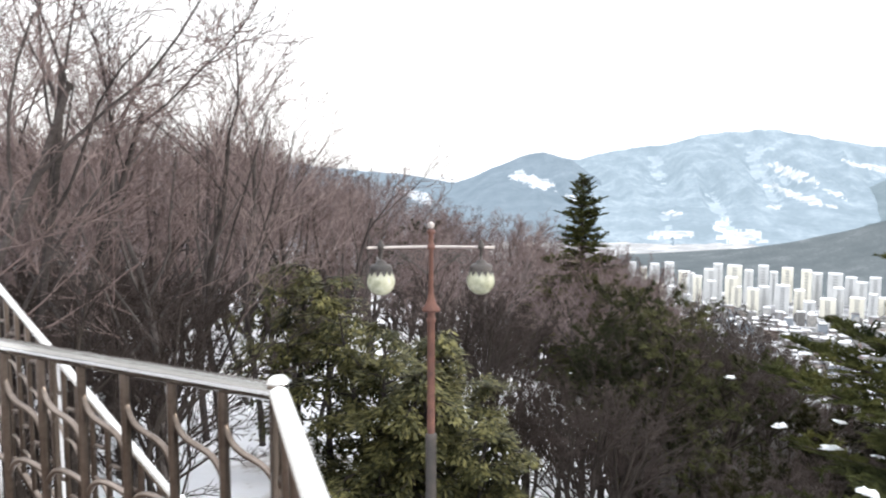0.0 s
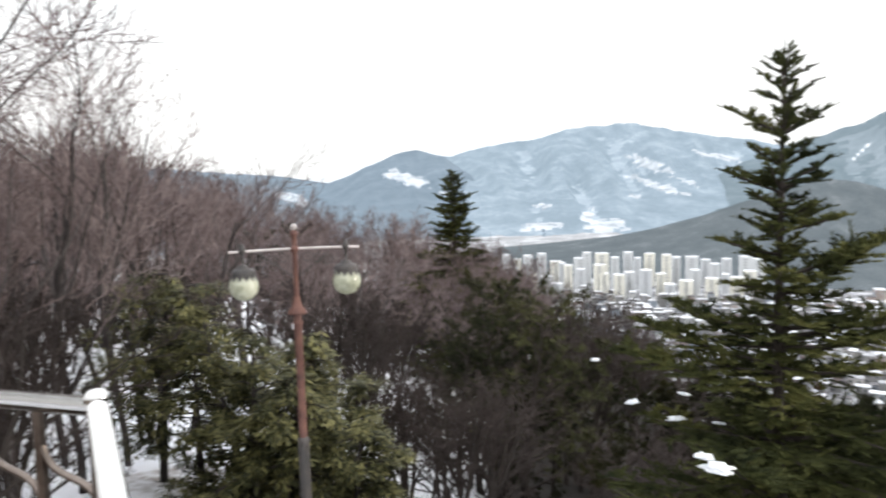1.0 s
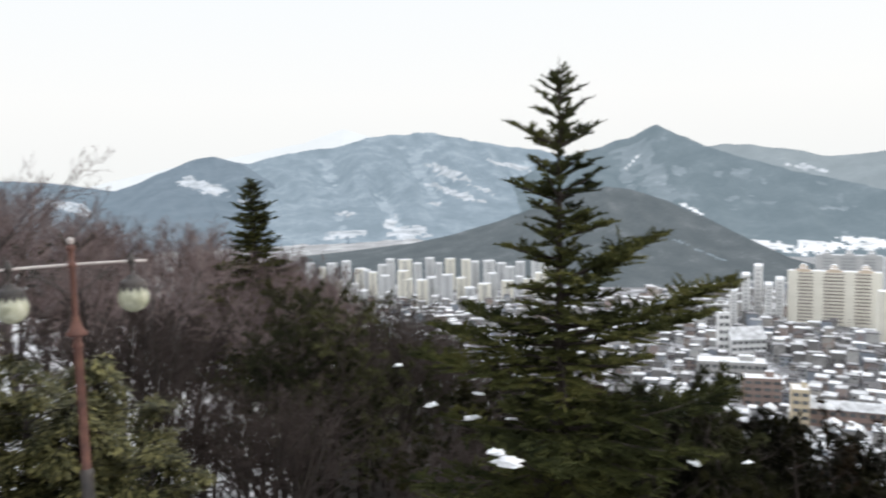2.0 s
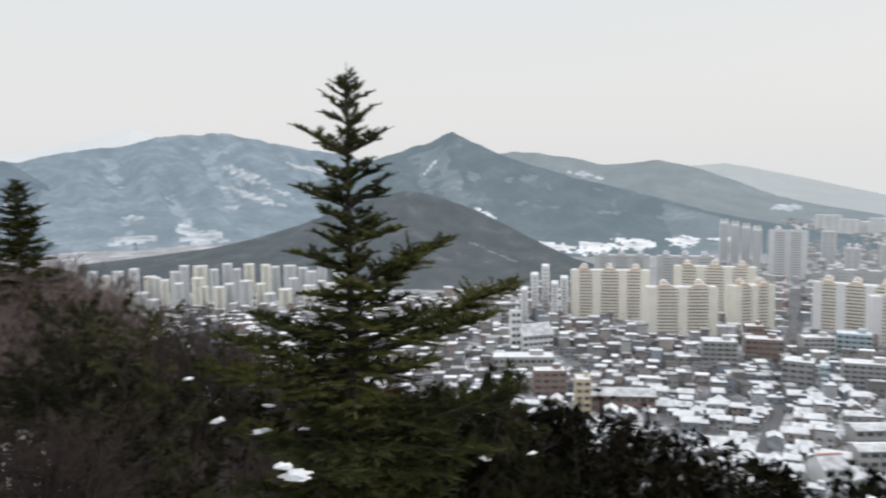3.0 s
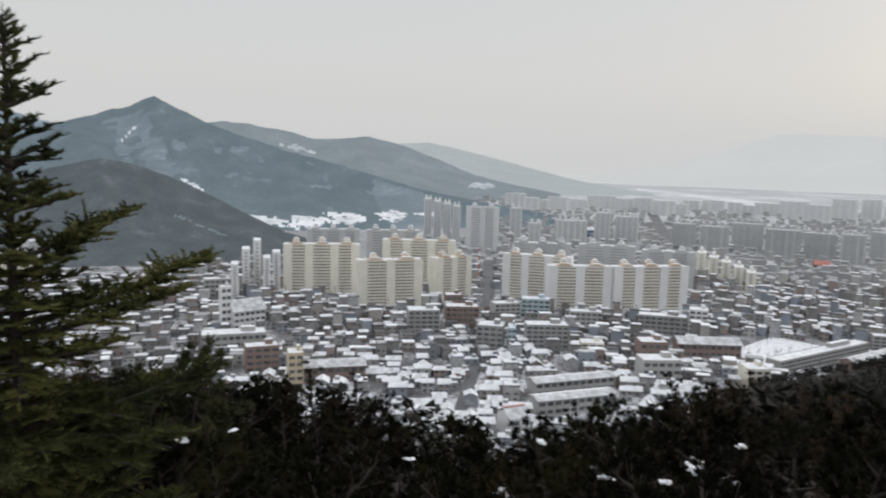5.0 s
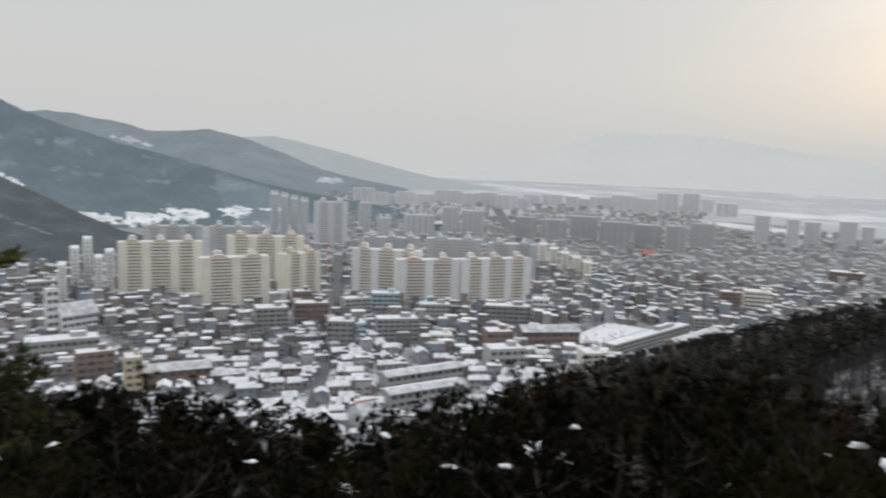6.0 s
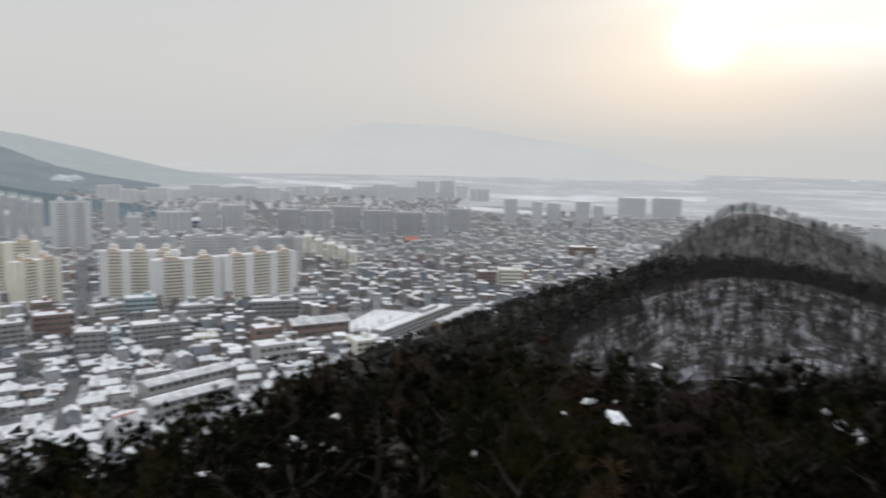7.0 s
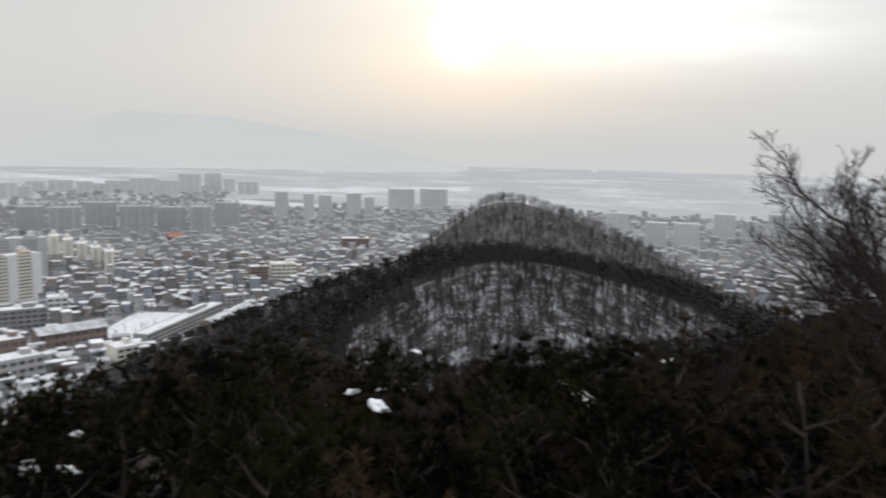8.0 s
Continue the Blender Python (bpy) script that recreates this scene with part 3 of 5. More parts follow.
def flats():
    # two near clusters with the clearest fronts
    apartment_block(48.8, 54.5, 672, 43, floors=15)
    apartment_block(54.4, 59.3, 607, 38, r1=619, floors=14)
    apartment_block(60.4, 63.0, 645, 35.5, r1=665, floors=13)
    apartment_block(56.2, 61.8, 722, 42, floors=15)
    apartment_block(65.4, 70.6, 665, 39, r1=655, floors=14, wall=WHITE_WALL)
    apartment_block(68.9, 73.6, 622, 36, r1=634, floors=13, wall=WHITE_WALL)
    apartment_block(73.75, 79.0, 632, 36.5, r1=662, floors=13, wall=WHITE_WALL)
    # rows behind them
    for b0, b1, r, h in ((50.5, 54.5, 800, 43), (55.0, 59.0, 808, 42), (66.2, 70.5, 738, 41), (71, 75.2, 742, 41), (75.6, 79.4, 748, 38)):
        apartment_block(b0, b1, r, h, GREY_WALL, 14, False, housing=GREY_WALL, glass=WINDOW_FAR, label="grey slab of flats behind the cream blocks")
    # narrow white ends beside the church
    for b, r, h in ((45.3, 640, 30), (46.1, 668, 39), (46.9, 690, 44), (47.6, 655, 33), (48.3, 668, 36)):
        apartment_block(b - 0.28, b + 0.28, r, h, WHITE_WALL, 12, False, depth=22, bay=5.4, housing=None, glass=WINDOW_FAR, label="white narrow end of a slab of flats")
    # lower cream rows stepping down to the town
    for i in range(5):
        apartment_block(79.5 + 0.85 * i, 80.15 + 0.85 * i, 850 - 16 * i, 27 - 2.2 * i, CREAM, 9, False, depth=24, bay=9, housing=CREAM, glass=WINDOW_FAR, label="low cream block of flats seen end-on")
    # white cluster under the foothill
    rng = random.Random(5)
    for i in range(42):
        b = 13.2 + 0.9 * (i % 21) + rng.uniform(-0.25, 0.25) + 0.4 * (i // 21)
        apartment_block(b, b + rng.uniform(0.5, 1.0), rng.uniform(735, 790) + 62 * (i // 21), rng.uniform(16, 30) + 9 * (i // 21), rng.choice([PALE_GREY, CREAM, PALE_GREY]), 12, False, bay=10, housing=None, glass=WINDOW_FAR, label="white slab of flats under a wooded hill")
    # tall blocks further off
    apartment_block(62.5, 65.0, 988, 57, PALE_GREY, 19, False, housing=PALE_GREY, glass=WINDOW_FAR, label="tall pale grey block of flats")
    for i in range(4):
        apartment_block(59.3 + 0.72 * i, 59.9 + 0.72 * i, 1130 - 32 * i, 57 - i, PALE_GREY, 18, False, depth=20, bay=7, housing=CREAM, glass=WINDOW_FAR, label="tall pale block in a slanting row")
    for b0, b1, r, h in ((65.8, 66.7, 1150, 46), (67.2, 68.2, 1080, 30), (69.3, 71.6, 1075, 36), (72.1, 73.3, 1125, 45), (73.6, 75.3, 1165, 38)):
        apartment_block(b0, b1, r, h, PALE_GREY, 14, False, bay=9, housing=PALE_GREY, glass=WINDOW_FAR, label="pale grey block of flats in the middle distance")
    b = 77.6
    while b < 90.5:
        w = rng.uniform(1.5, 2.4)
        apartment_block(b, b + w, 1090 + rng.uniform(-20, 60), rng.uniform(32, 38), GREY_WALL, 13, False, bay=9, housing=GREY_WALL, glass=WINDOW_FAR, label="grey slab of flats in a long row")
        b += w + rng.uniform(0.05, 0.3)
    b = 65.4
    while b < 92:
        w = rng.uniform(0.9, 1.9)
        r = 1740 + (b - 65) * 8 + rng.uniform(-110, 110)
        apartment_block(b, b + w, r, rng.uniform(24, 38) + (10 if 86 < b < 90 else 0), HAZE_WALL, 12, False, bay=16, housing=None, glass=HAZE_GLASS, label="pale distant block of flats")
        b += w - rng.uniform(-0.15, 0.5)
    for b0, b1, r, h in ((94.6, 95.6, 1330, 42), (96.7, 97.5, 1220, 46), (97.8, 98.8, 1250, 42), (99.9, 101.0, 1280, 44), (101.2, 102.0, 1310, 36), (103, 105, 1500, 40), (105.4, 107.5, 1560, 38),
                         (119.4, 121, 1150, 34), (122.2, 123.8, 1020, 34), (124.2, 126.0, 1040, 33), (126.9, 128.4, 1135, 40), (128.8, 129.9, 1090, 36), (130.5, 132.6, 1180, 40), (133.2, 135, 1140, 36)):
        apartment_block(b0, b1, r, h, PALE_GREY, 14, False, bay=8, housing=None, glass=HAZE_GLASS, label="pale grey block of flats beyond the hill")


flats()


def midrise(b, r, w, d, h, turn, wall, label, floors=4, name="office_building", gable=None, roof_mat=None):
    """A town building with rows of windows and a snow-covered roof with a parapet."""
    p = at(b, r)
    BLOCKED.append((p.x, p.y, max(w, d) * 0.55 + 3))
    ob = thing(name, Matrix.Translation((p.x, p.y, CITY)) @ Matrix.Rotation(radians(turn), 4, "Z"), label, "building")
    s = Shape()
    s.box((0, 0, h / 2), (w, d, h), bottom=False)
    if gable:
        for x in (-w / 2 + 0.01, w / 2 - 0.01):
            s.face([(x, -d / 2, h), (x, d / 2, h), (x, 0, h + gable)])
    part("wall", s, wall, ob)
    k = max(2, round(w / 4.2))
    g = Shape()
    g.box((0, 0, 0), (w / k * 0.72, 0.14, h / floors * 0.46))
    win = g.mesh("window", WINDOW)
    for i in range(k):
        for f in range(floors):
            piece("window", win, ob, Matrix.Translation((-w / 2 + (i + 0.5) * w / k, -d / 2 - 0.06, (f + 0.52) * h / floors)))
    roof = Shape()
    if gable:
        o = 0.8
        for sy in (-1, 1):
            e0, e1 = (-w / 2 - o, sy * (d / 2 + o), h - 0.25), (w / 2 + o, sy * (d / 2 + o), h - 0.25)
            r0, r1 = (w / 2 + o, 0, h + gable + 0.15), (-w / 2 - o, 0, h + gable + 0.15)
            lift = Vector((0, 0, 0.35))
            roof.face([e0, e1, r0, r1])
            roof.face([tuple(Vector(q) + lift) for q in (e0, e1, r0, r1)])
            roof.face([e0, e1, tuple(Vector(e1) + lift), tuple(Vector(e0) + lift)])
    else:
        roof.box((0, 0, h + 0.22), (w - 0.7, d - 0.7, 0.4))
        par = Shape()
        for x, y, a, c in ((0, -d / 2 + 0.15, w, 0.3), (0, d / 2 - 0.15, w, 0.3), (-w / 2 + 0.15, 0, 0.3, d - 0.6), (w / 2 - 0.15, 0, 0.3, d - 0.6)):
            par.box((x, y, h + 0.35), (a, c, 0.7))
        part("parapet", par, wall, ob)
        t = Shape()
        t.box((w * 0.22, d * 0.1, h + 1.8), (w * 0.22, d * 0.35, 2.8), top=1, bottom=False)
        part("stair_housing", t, [wall, SNOW_ROOF], ob)
    part("roof", roof, roof_mat or SNOW_ROOF, ob)
    return ob


midrise(46.0, 545, 24, 16, 13, -20, WHITE_WALL, "white church hall with a snow-covered gable roof", 3, "church", gable=7)
midrise(44.6, 540, 7, 7, 30, -30, WHITE_WALL, "white church tower beside the hall", 6, "tower")
midrise(45.2, 492, 40, 16, 9, -42, TOWN_PALE, "pale low hall with a flat snowy roof", 2, "hall")
midrise(49.7, 402, 8, 12, 19, -45, BEIGE, "beige stair tower of a block with snow on top", 5)
midrise(52.6, 412, 34, 12, 9, -46, BRICK, "long brick block with a snowy pitched roof", 2, gable=2.5)
midrise(59.4, 528, 22, 16, 16, -52, TOWN_GREY, "grey office building with dark windows", 5)
midrise(62.4, 548, 24, 14, 15, -58, BRICK, "dark office building with a snowy roof", 4)
midrise(64.7, 482, 17, 16, 17, -70, TOWN_GREY, "grey office building beside a pale panel", 5)
midrise(66.3, 478, 5, 14, 17, -66, TEAL, "narrow pale blue stair tower", 5)
midrise(68.9, 500, 28, 14, 15, -60, TOWN_GREY, "grey concrete building with ribbon windows", 5)
midrise(68.0, 594, 22, 14, 14, -66, TEAL, "blue-grey office building in front of the flats", 4)
midrise(71.8, 575, 24, 12, 10, -66, TOWN_PALE, "pale low block with a snowy roof", 3)
midrise(77.4, 566, 34, 13, 13, -74, TOWN_GREY, "grey concrete block with ribbon windows", 4)
midrise(79.9, 580, 13, 13, 17, -78, WHITE_WALL, "white stepped building with a snowy top", 5)
midrise(66.7, 338, 10, 13, 8, -36, WHITE_WALL, "white hall with a snowy gable roof", 2, "hall", gable=3.5)
p = at(66.7, 338)
stripe = Shape()
stripe.box((0, 0, 0), (1.4, 0.5, 0.12))
stripe_ob = tagged(new("roof_sign", stripe.mesh("roof_sign", RED)), "red strip along a snowy ridge", "roof strip")
stripe_ob.matrix_basis = Matrix.Translation((p.x, p.y, CITY + 12.0)) @ Matrix.Rotation(radians(-36), 4, "Z") @ Matrix.Diagonal((8, 3, 1, 1))
midrise(71.2, 374, 44, 10, 8, -40, TOWN_PALE, "long grey row with a snowy roof", 2, "row_house", gable=1.2)
midrise(71.0, 404, 48, 10, 8, -40, TOWN_PALE, "long pale row with a snowy roof", 2, "row_house", gable=1.2)
# school: wing along a white yard, hall with a curved look
midrise(88.0, 531, 100, 10, 7.5, -27.5, TOWN_PALE, "long white school wing beside a snowy yard", 3, "school")
midrise(80.6, 512, 40, 15, 9, -62, BRICK, "reddish-brown hall with snow on its roof", 2, "hall", gable=3)
midrise(91.2, 535, 60, 10, 8, -27.5, BRICK, "lower brick school wing with a snowy roof", 2, "school", gable=2)
midrise(87.6, 985, 16, 12, 8, -80, BRICK, "red-roofed market hall among houses", 2, "hall", gable=4, roof_mat=RED)
midrise(100.6, 930, 34, 20, 12, -95, BRICK, "orange-brown building with a snowy roof", 3)
midrise(95.2, 700, 22, 14, 17, -88, CREAM, "cream block of flats at the foot of the wood", 5)
midrise(93.4, 690, 16, 14, 16, -84, BRICK, "brown block of flats at the foot of the wood", 5)
midrise(71.0, 1215, 70, 30, 12, -68, BLUE_TARP, "long blue-walled hall with a snowy roof", 2, "hall", gable=3)
yard = Shape()
q = [at(81.8, 520), at(84.6, 508), at(88.6, 575), at(85.0, 590)]
yard.face([(v.x, v.y, CITY + 0.5) for v in q])
for v in range(4):
    a_, b_ = q[v], q[(v + 1) % 4]
    yard.face([(a_.x, a_.y, CITY - 0.5), (b_.x, b_.y, CITY - 0.5), (b_.x, b_.y, CITY + 0.5), (a_.x, a_.y, CITY + 0.5)])
tagged(new("school_yard", yard.mesh("school_yard", SNOW_ROOF)), "white snow-covered school yard", "yard", kind="structure")
p = at(85.3, 540)
BLOCKED.append((p.x, p.y, 45))
p = at(46.6, 505)
BLOCKED.append((p.x, p.y, 24))
mast = thing("mast", Matrix.Translation(at(63.6, 752, CITY)), "red and white banded mast between the flats", "mast")
for i in range(8):
    s = Shape()
    s.tube([(0, 0, 4.2 * i), (0, 0, 4.2 * i + 4.2)], [1.15 - 0.07 * i, 1.08 - 0.07 * i], 10)
    part("band", s, RED if i % 2 else WHITE_WALL, mast)


def road_strip(points, width):
    """A road that lies a little above the town's ground."""
    s = Shape()
    pts = [Vector(v) for v in points]
    for a, b in zip(pts, pts[1:]):
        n_ = Vector((-(b - a).y, (b - a).x, 0)).normalized() * width / 2
        s.face([(a - n_).to_tuple(), (a + n_).to_tuple(), (b + n_).to_tuple(), (b - n_).to_tuple()])
        steps = int((b - a).length / 12)
        for i in range(steps):
            q_ = a.lerp(b, i / steps)
            BLOCKED.append((q_.x, q_.y, width * 0.7))
    return tagged(new("road", s.mesh("road", ASPHALT)), "dark wet street running through the snowy town", "road", kind="structure")


road_strip([at(75.9, 2050, CITY + 0.4), at(77.0, 1350, CITY + 0.4), at(79.4, 960, CITY + 0.4)], 22)
road_strip([at(64.3, 900, CITY + 0.4), at(64.4, 640, CITY + 0.4), at(63.4, 560, CITY + 0.4)], 12)
road_strip([at(63.4, 556, CITY + 0.42), at(63.6, 440, CITY + 0.42), at(62.4, 352, CITY + 0.42)], 7)


PLAIN_SNOW = material("trodden_snow_on_ice", [(0.66, 0.67, 0.68), (0.60, 0.61, 0.62), (0.52, 0.53, 0.54)], 0.01, 0.9, gloss=0.0, fine=8, spread=(0.38, 0.6))


def snow_strip(name, label, points):
    """A level strip of snow on the plain: rows of bearing, distance, width."""
    sh = Shape()
    edge = []
    for i in range(len(points) - 1):
        for k in range(8):
            u = k / 8
            b, r, wd = (points[i][c] + (points[i + 1][c] - points[i][c]) * u for c in range(3))
            wd *= 1 + 0.5 * noise.noise(Vector((b * 0.9, 4.4, 0)))
            edge.append((at(b, r - wd / 2, CITY + 0.5).to_tuple(), at(b, r + wd / 2, CITY + 0.5).to_tuple()))
    for (a0, a1), (b0, b1) in zip(edge, edge[1:]):
        sh.face([a0, a1, b1, b0])
    return tagged(new(name, sh.mesh(name, PLAIN_SNOW)), label, name, kind="structure")


snow_strip("river", "snow-covered frozen river winding over the plain", [(75.0, 3150, 260), (79.5, 2720, 260), (83.5, 2420, 240), (88, 2270, 220), (92, 2150, 210), (97, 2060, 190), (103, 2120, 200), (110, 2300, 200)])
snow_strip("field", "white snow-covered field beside the river", [(90.5, 1700, 60), (93.2, 1620, 110), (96.4, 1560, 100), (99, 1530, 60), (103.5, 1500, 90), (105, 1500, 40)])
rng = random.Random(11)
for i in range(26):
    b = rng.uniform(44, 92)
    r = rng.uniform(430, 700)
    p = at(b, r)
    if all(math.hypot(p.x - x, p.y - y) > c + 10 for x, y, c in BLOCKED) and land(p.x, p.y) < CITY + 1:
        midrise(b, r, rng.uniform(12, 22), rng.uniform(10, 15), rng.uniform(9, 15), -b + 18 + rng.uniform(-12, 12), rng.choice([TOWN_GREY, TOWN_PALE, CREAM, BRICK, WHITE_WALL]),
                "town building with dark windows and a snowy roof", rng.choice([3, 4]))


# ---------------------------------------------------------------- houses
def house_kind(k):
    """One kind of small house at the origin: walls, eaves, snow and windows."""
    rng = random.Random(100 + k)
    w, d, h = rng.uniform(6, 9.5), rng.uniform(5.2, 7), (3.2, 3.6, 5.8, 3.0, 6.4, 3.4, 8.6, 3.2, 5.6)[k]
    ob = thing("house", Matrix.Identity(4), "small town house with a snow-covered roof", "house", "town houses")
    s = Shape()
    s.box((0, 0, h / 2), (w, d, h), bottom=False)
    pitched = k % 3 != 0
    rise = rng.uniform(1.1, 1.9)
    if pitched:
        for x in (-w / 2, w / 2):
            s.face([(x, -d / 2, h), (x, d / 2, h), (x, 0, h + rise)])
    part("wall", s, HOUSE_WALL_ONE, ob)
    g = Shape()
    g.box((0, 0, 0), (1.5, 0.14, 1.2))
    win = g.mesh("window", WINDOW)
    for x in (-0.26, 0.24):
        for f in range(1 if h < 5 else 2):
            piece("window", win, ob, Matrix.Translation((x * w, -d / 2 - 0.05, 1.7 + f * 2.9)))
    e, r = Shape(), Shape()
    o = 0.5
    if pitched:
        for sy in (-1, 1):
            quad = [Vector((-w / 2 - o, sy * (d / 2 + o), h - 0.3)), Vector((w / 2 + o, sy * (d / 2 + o), h - 0.3)), Vector((w / 2 + o, 0, h + rise + 0.1)), Vector((-w / 2 - o, 0, h + rise + 0.1))]
            e.face([tuple(v + Vector((0, 0, 0.16))) for v in quad])
            if sy < 0:
                e.face([tuple(quad[0]), tuple(quad[1]), tuple(quad[1] + Vector((0, 0, 0.16))), tuple(quad[0] + Vector((0, 0, 0.16)))])
            low, up = [v + Vector((0, 0, 0.18)) for v in quad], [v + Vector((0, 0, 0.42)) for v in quad]
            c = (quad[0] + quad[2]) / 2
            up = [c + Vector((0, 0, 0.42)) + (v - c) * 0.86 for v in quad]
            r.face([tuple(v) for v in up])
            for i in range(4):
                r.face([tuple(low[i]), tuple(low[(i + 1) % 4]), tuple(up[(i + 1) % 4]), tuple(up[i])])
    else:
        e.box((0, 0, h + 0.2), (w + 0.5, d + 0.5, 0.4))
        top_room = Shape()
        top_room.box((w * 0.25, d * 0.2, h + 1.3), (2.4, 2.4, 2.2), top=1)
        part("stair_housing", top_room, [HOUSE_WALL_ONE, SNOW_ROOF], ob)
        r.box((0, 0, h + 0.5), (w - 0.2, d - 0.2, 0.24))
    part("roof_edge", e, TILE, ob)
    part("roof_snow", r, SNOW_ROOF, ob)
    return ob


def build_houses():
    rng = random.Random(3)
    kinds = [house_kind(k) for k in range(9)]
    spots = []
    r = 322.0
    while r < 2150:
        cell = 8.6 if r < 700 else 8.6 + (r - 700) * 0.013
        b = 15.0
        while b < 137:
            p = at(b, r)
            q_turn = 22 * noise.noise(Vector((p.x / 170, p.y / 170, 7.7)))
            b += math.degrees((cell + rng.uniform(-1, 2.4)) / r)
            x, y = p.x + rng.uniform(-1.6, 1.6), p.y + rng.uniform(-1.6, 1.6)
            lane = (x * 0.94 + y * 0.34) % 62 < 6 or (y * 0.94 - x * 0.34) % 88 < 5
            if lane or rng.random() < (0.10 if r < 900 else 0.22) or land(x, y) > CITY + 0.3:
                continue
            if b > 107 and r < 700 or b > 92 and r > 1500 or b < 40 and r > 770 or b < 60 and r > 830 or b < 64 and r > 1100:
                continue
            if any((x - c[0]) ** 2 + (y - c[1]) ** 2 < c[2] ** 2 for c in BLOCKED):
                continue
            spots.append((x, y, -b + q_turn + rng.choice([0, 0, 90]), r, b))
        r += cell * (0.98 if r < 700 else 1.2)
    spots.sort(key=lambda s: s[3] + abs(s[4] - 68) * 3.0)
    used = set()
    for x, y, turn, r, b in spots[:300]:
        k = rng.randrange(9)
        m = Matrix.Translation((x, y, CITY)) @ Matrix.Rotation(radians(turn), 4, "Z")
        if k in used:
            copy_thing(kinds[k], m)
        else:
            kinds[k].matrix_basis = m
            used.add(k)
    near, far = Shape(), Shape()
    for x, y, turn, r, b in spots[300:]:
        # far houses take the hazed wall and roof colours
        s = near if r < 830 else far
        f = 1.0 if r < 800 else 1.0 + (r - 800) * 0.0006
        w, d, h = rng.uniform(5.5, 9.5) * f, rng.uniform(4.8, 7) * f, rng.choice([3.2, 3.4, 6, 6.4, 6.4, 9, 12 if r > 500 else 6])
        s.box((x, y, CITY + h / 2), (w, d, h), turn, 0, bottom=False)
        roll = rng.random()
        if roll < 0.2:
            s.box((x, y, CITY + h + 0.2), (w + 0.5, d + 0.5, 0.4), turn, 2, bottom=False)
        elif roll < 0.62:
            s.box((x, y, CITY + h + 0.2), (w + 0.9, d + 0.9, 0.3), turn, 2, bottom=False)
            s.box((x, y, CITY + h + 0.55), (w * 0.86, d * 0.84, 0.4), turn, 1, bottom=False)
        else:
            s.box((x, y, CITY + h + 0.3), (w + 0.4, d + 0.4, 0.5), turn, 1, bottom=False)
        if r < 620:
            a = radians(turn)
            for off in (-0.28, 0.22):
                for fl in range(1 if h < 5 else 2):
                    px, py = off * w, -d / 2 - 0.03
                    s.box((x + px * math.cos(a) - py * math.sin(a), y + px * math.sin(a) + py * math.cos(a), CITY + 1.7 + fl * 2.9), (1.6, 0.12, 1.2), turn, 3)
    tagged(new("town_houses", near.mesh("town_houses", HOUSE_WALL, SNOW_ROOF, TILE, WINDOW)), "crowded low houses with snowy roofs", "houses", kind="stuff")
    tagged(new("suburb_houses", far.mesh("suburb_houses", SUBURB_WALL, SUBURB_ROOF, SUBURB_WALL, WINDOW_FAR)), "far snowy-roofed houses paled for haze", "houses", kind="stuff")


build_houses()


# ---------------------------------------------------------------- trees
BARK = material("bare_bark", [(0.030, 0.026, 0.025), (0.056, 0.048, 0.046), (0.09, 0.08, 0.078)], 3.0, 0.9, gloss=0.1, bump=0.01, vary=0.3)
TWIG = material("reddish_twigs", [(0.080, 0.060, 0.058), (0.135, 0.102, 0.098), (0.20, 0.158, 0.152)], 2.0, 0.9, gloss=0.05, vary=0.35)
TWIG_DARK = material("dark_shrub_twigs", [(0.028, 0.022, 0.020), (0.047, 0.037, 0.034), (0.074, 0.060, 0.055)], 2.0, 0.9, gloss=0.05, vary=0.35)
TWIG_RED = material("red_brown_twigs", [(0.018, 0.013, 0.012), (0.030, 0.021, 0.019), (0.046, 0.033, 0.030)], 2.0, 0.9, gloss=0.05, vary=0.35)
FIR_BARK = material("fir_bark", [(0.03, 0.025, 0.022), (0.055, 0.046, 0.04)], 6.0, 0.9, gloss=0.1, bump=0.01)
FIR = material("fir_needles", [(0.020, 0.025, 0.012), (0.055, 0.060, 0.022), (0.13, 0.125, 0.042)], 1.2, 0.8, gloss=0.06, fine=8, vary=0.25)
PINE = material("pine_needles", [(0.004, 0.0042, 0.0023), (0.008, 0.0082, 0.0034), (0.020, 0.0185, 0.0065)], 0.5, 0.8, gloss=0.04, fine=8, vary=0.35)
PINE_OLIVE = material("olive_pine_needles", [(0.016, 0.017, 0.009), (0.036, 0.038, 0.018), (0.07, 0.069, 0.031)], 0.6, 0.8, gloss=0.05, fine=8, vary=0.3)
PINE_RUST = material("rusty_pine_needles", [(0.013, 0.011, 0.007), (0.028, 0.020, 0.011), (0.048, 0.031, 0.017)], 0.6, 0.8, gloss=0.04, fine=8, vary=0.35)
LEAF = material("yellowish_evergreen_leaves", [(0.020, 0.022, 0.010), (0.052, 0.052, 0.021), (0.15, 0.138, 0.056)], 1.4, 0.6, gloss=0.15, fine=7, vary=0.3, per="island")
FAR_PINE = material("far_pine_crowns", [(0.016, 0.0165, 0.015), (0.026, 0.0255, 0.023), (0.042, 0.039, 0.035)], 0.08, 0.9, gloss=0.0, vary=0.35, per="island")
FAR_TWIG = material("far_bare_crowns", [(0.036, 0.033, 0.033), (0.058, 0.053, 0.052)], 0.05, 0.95, gloss=0.0, vary=0.35, per="island")


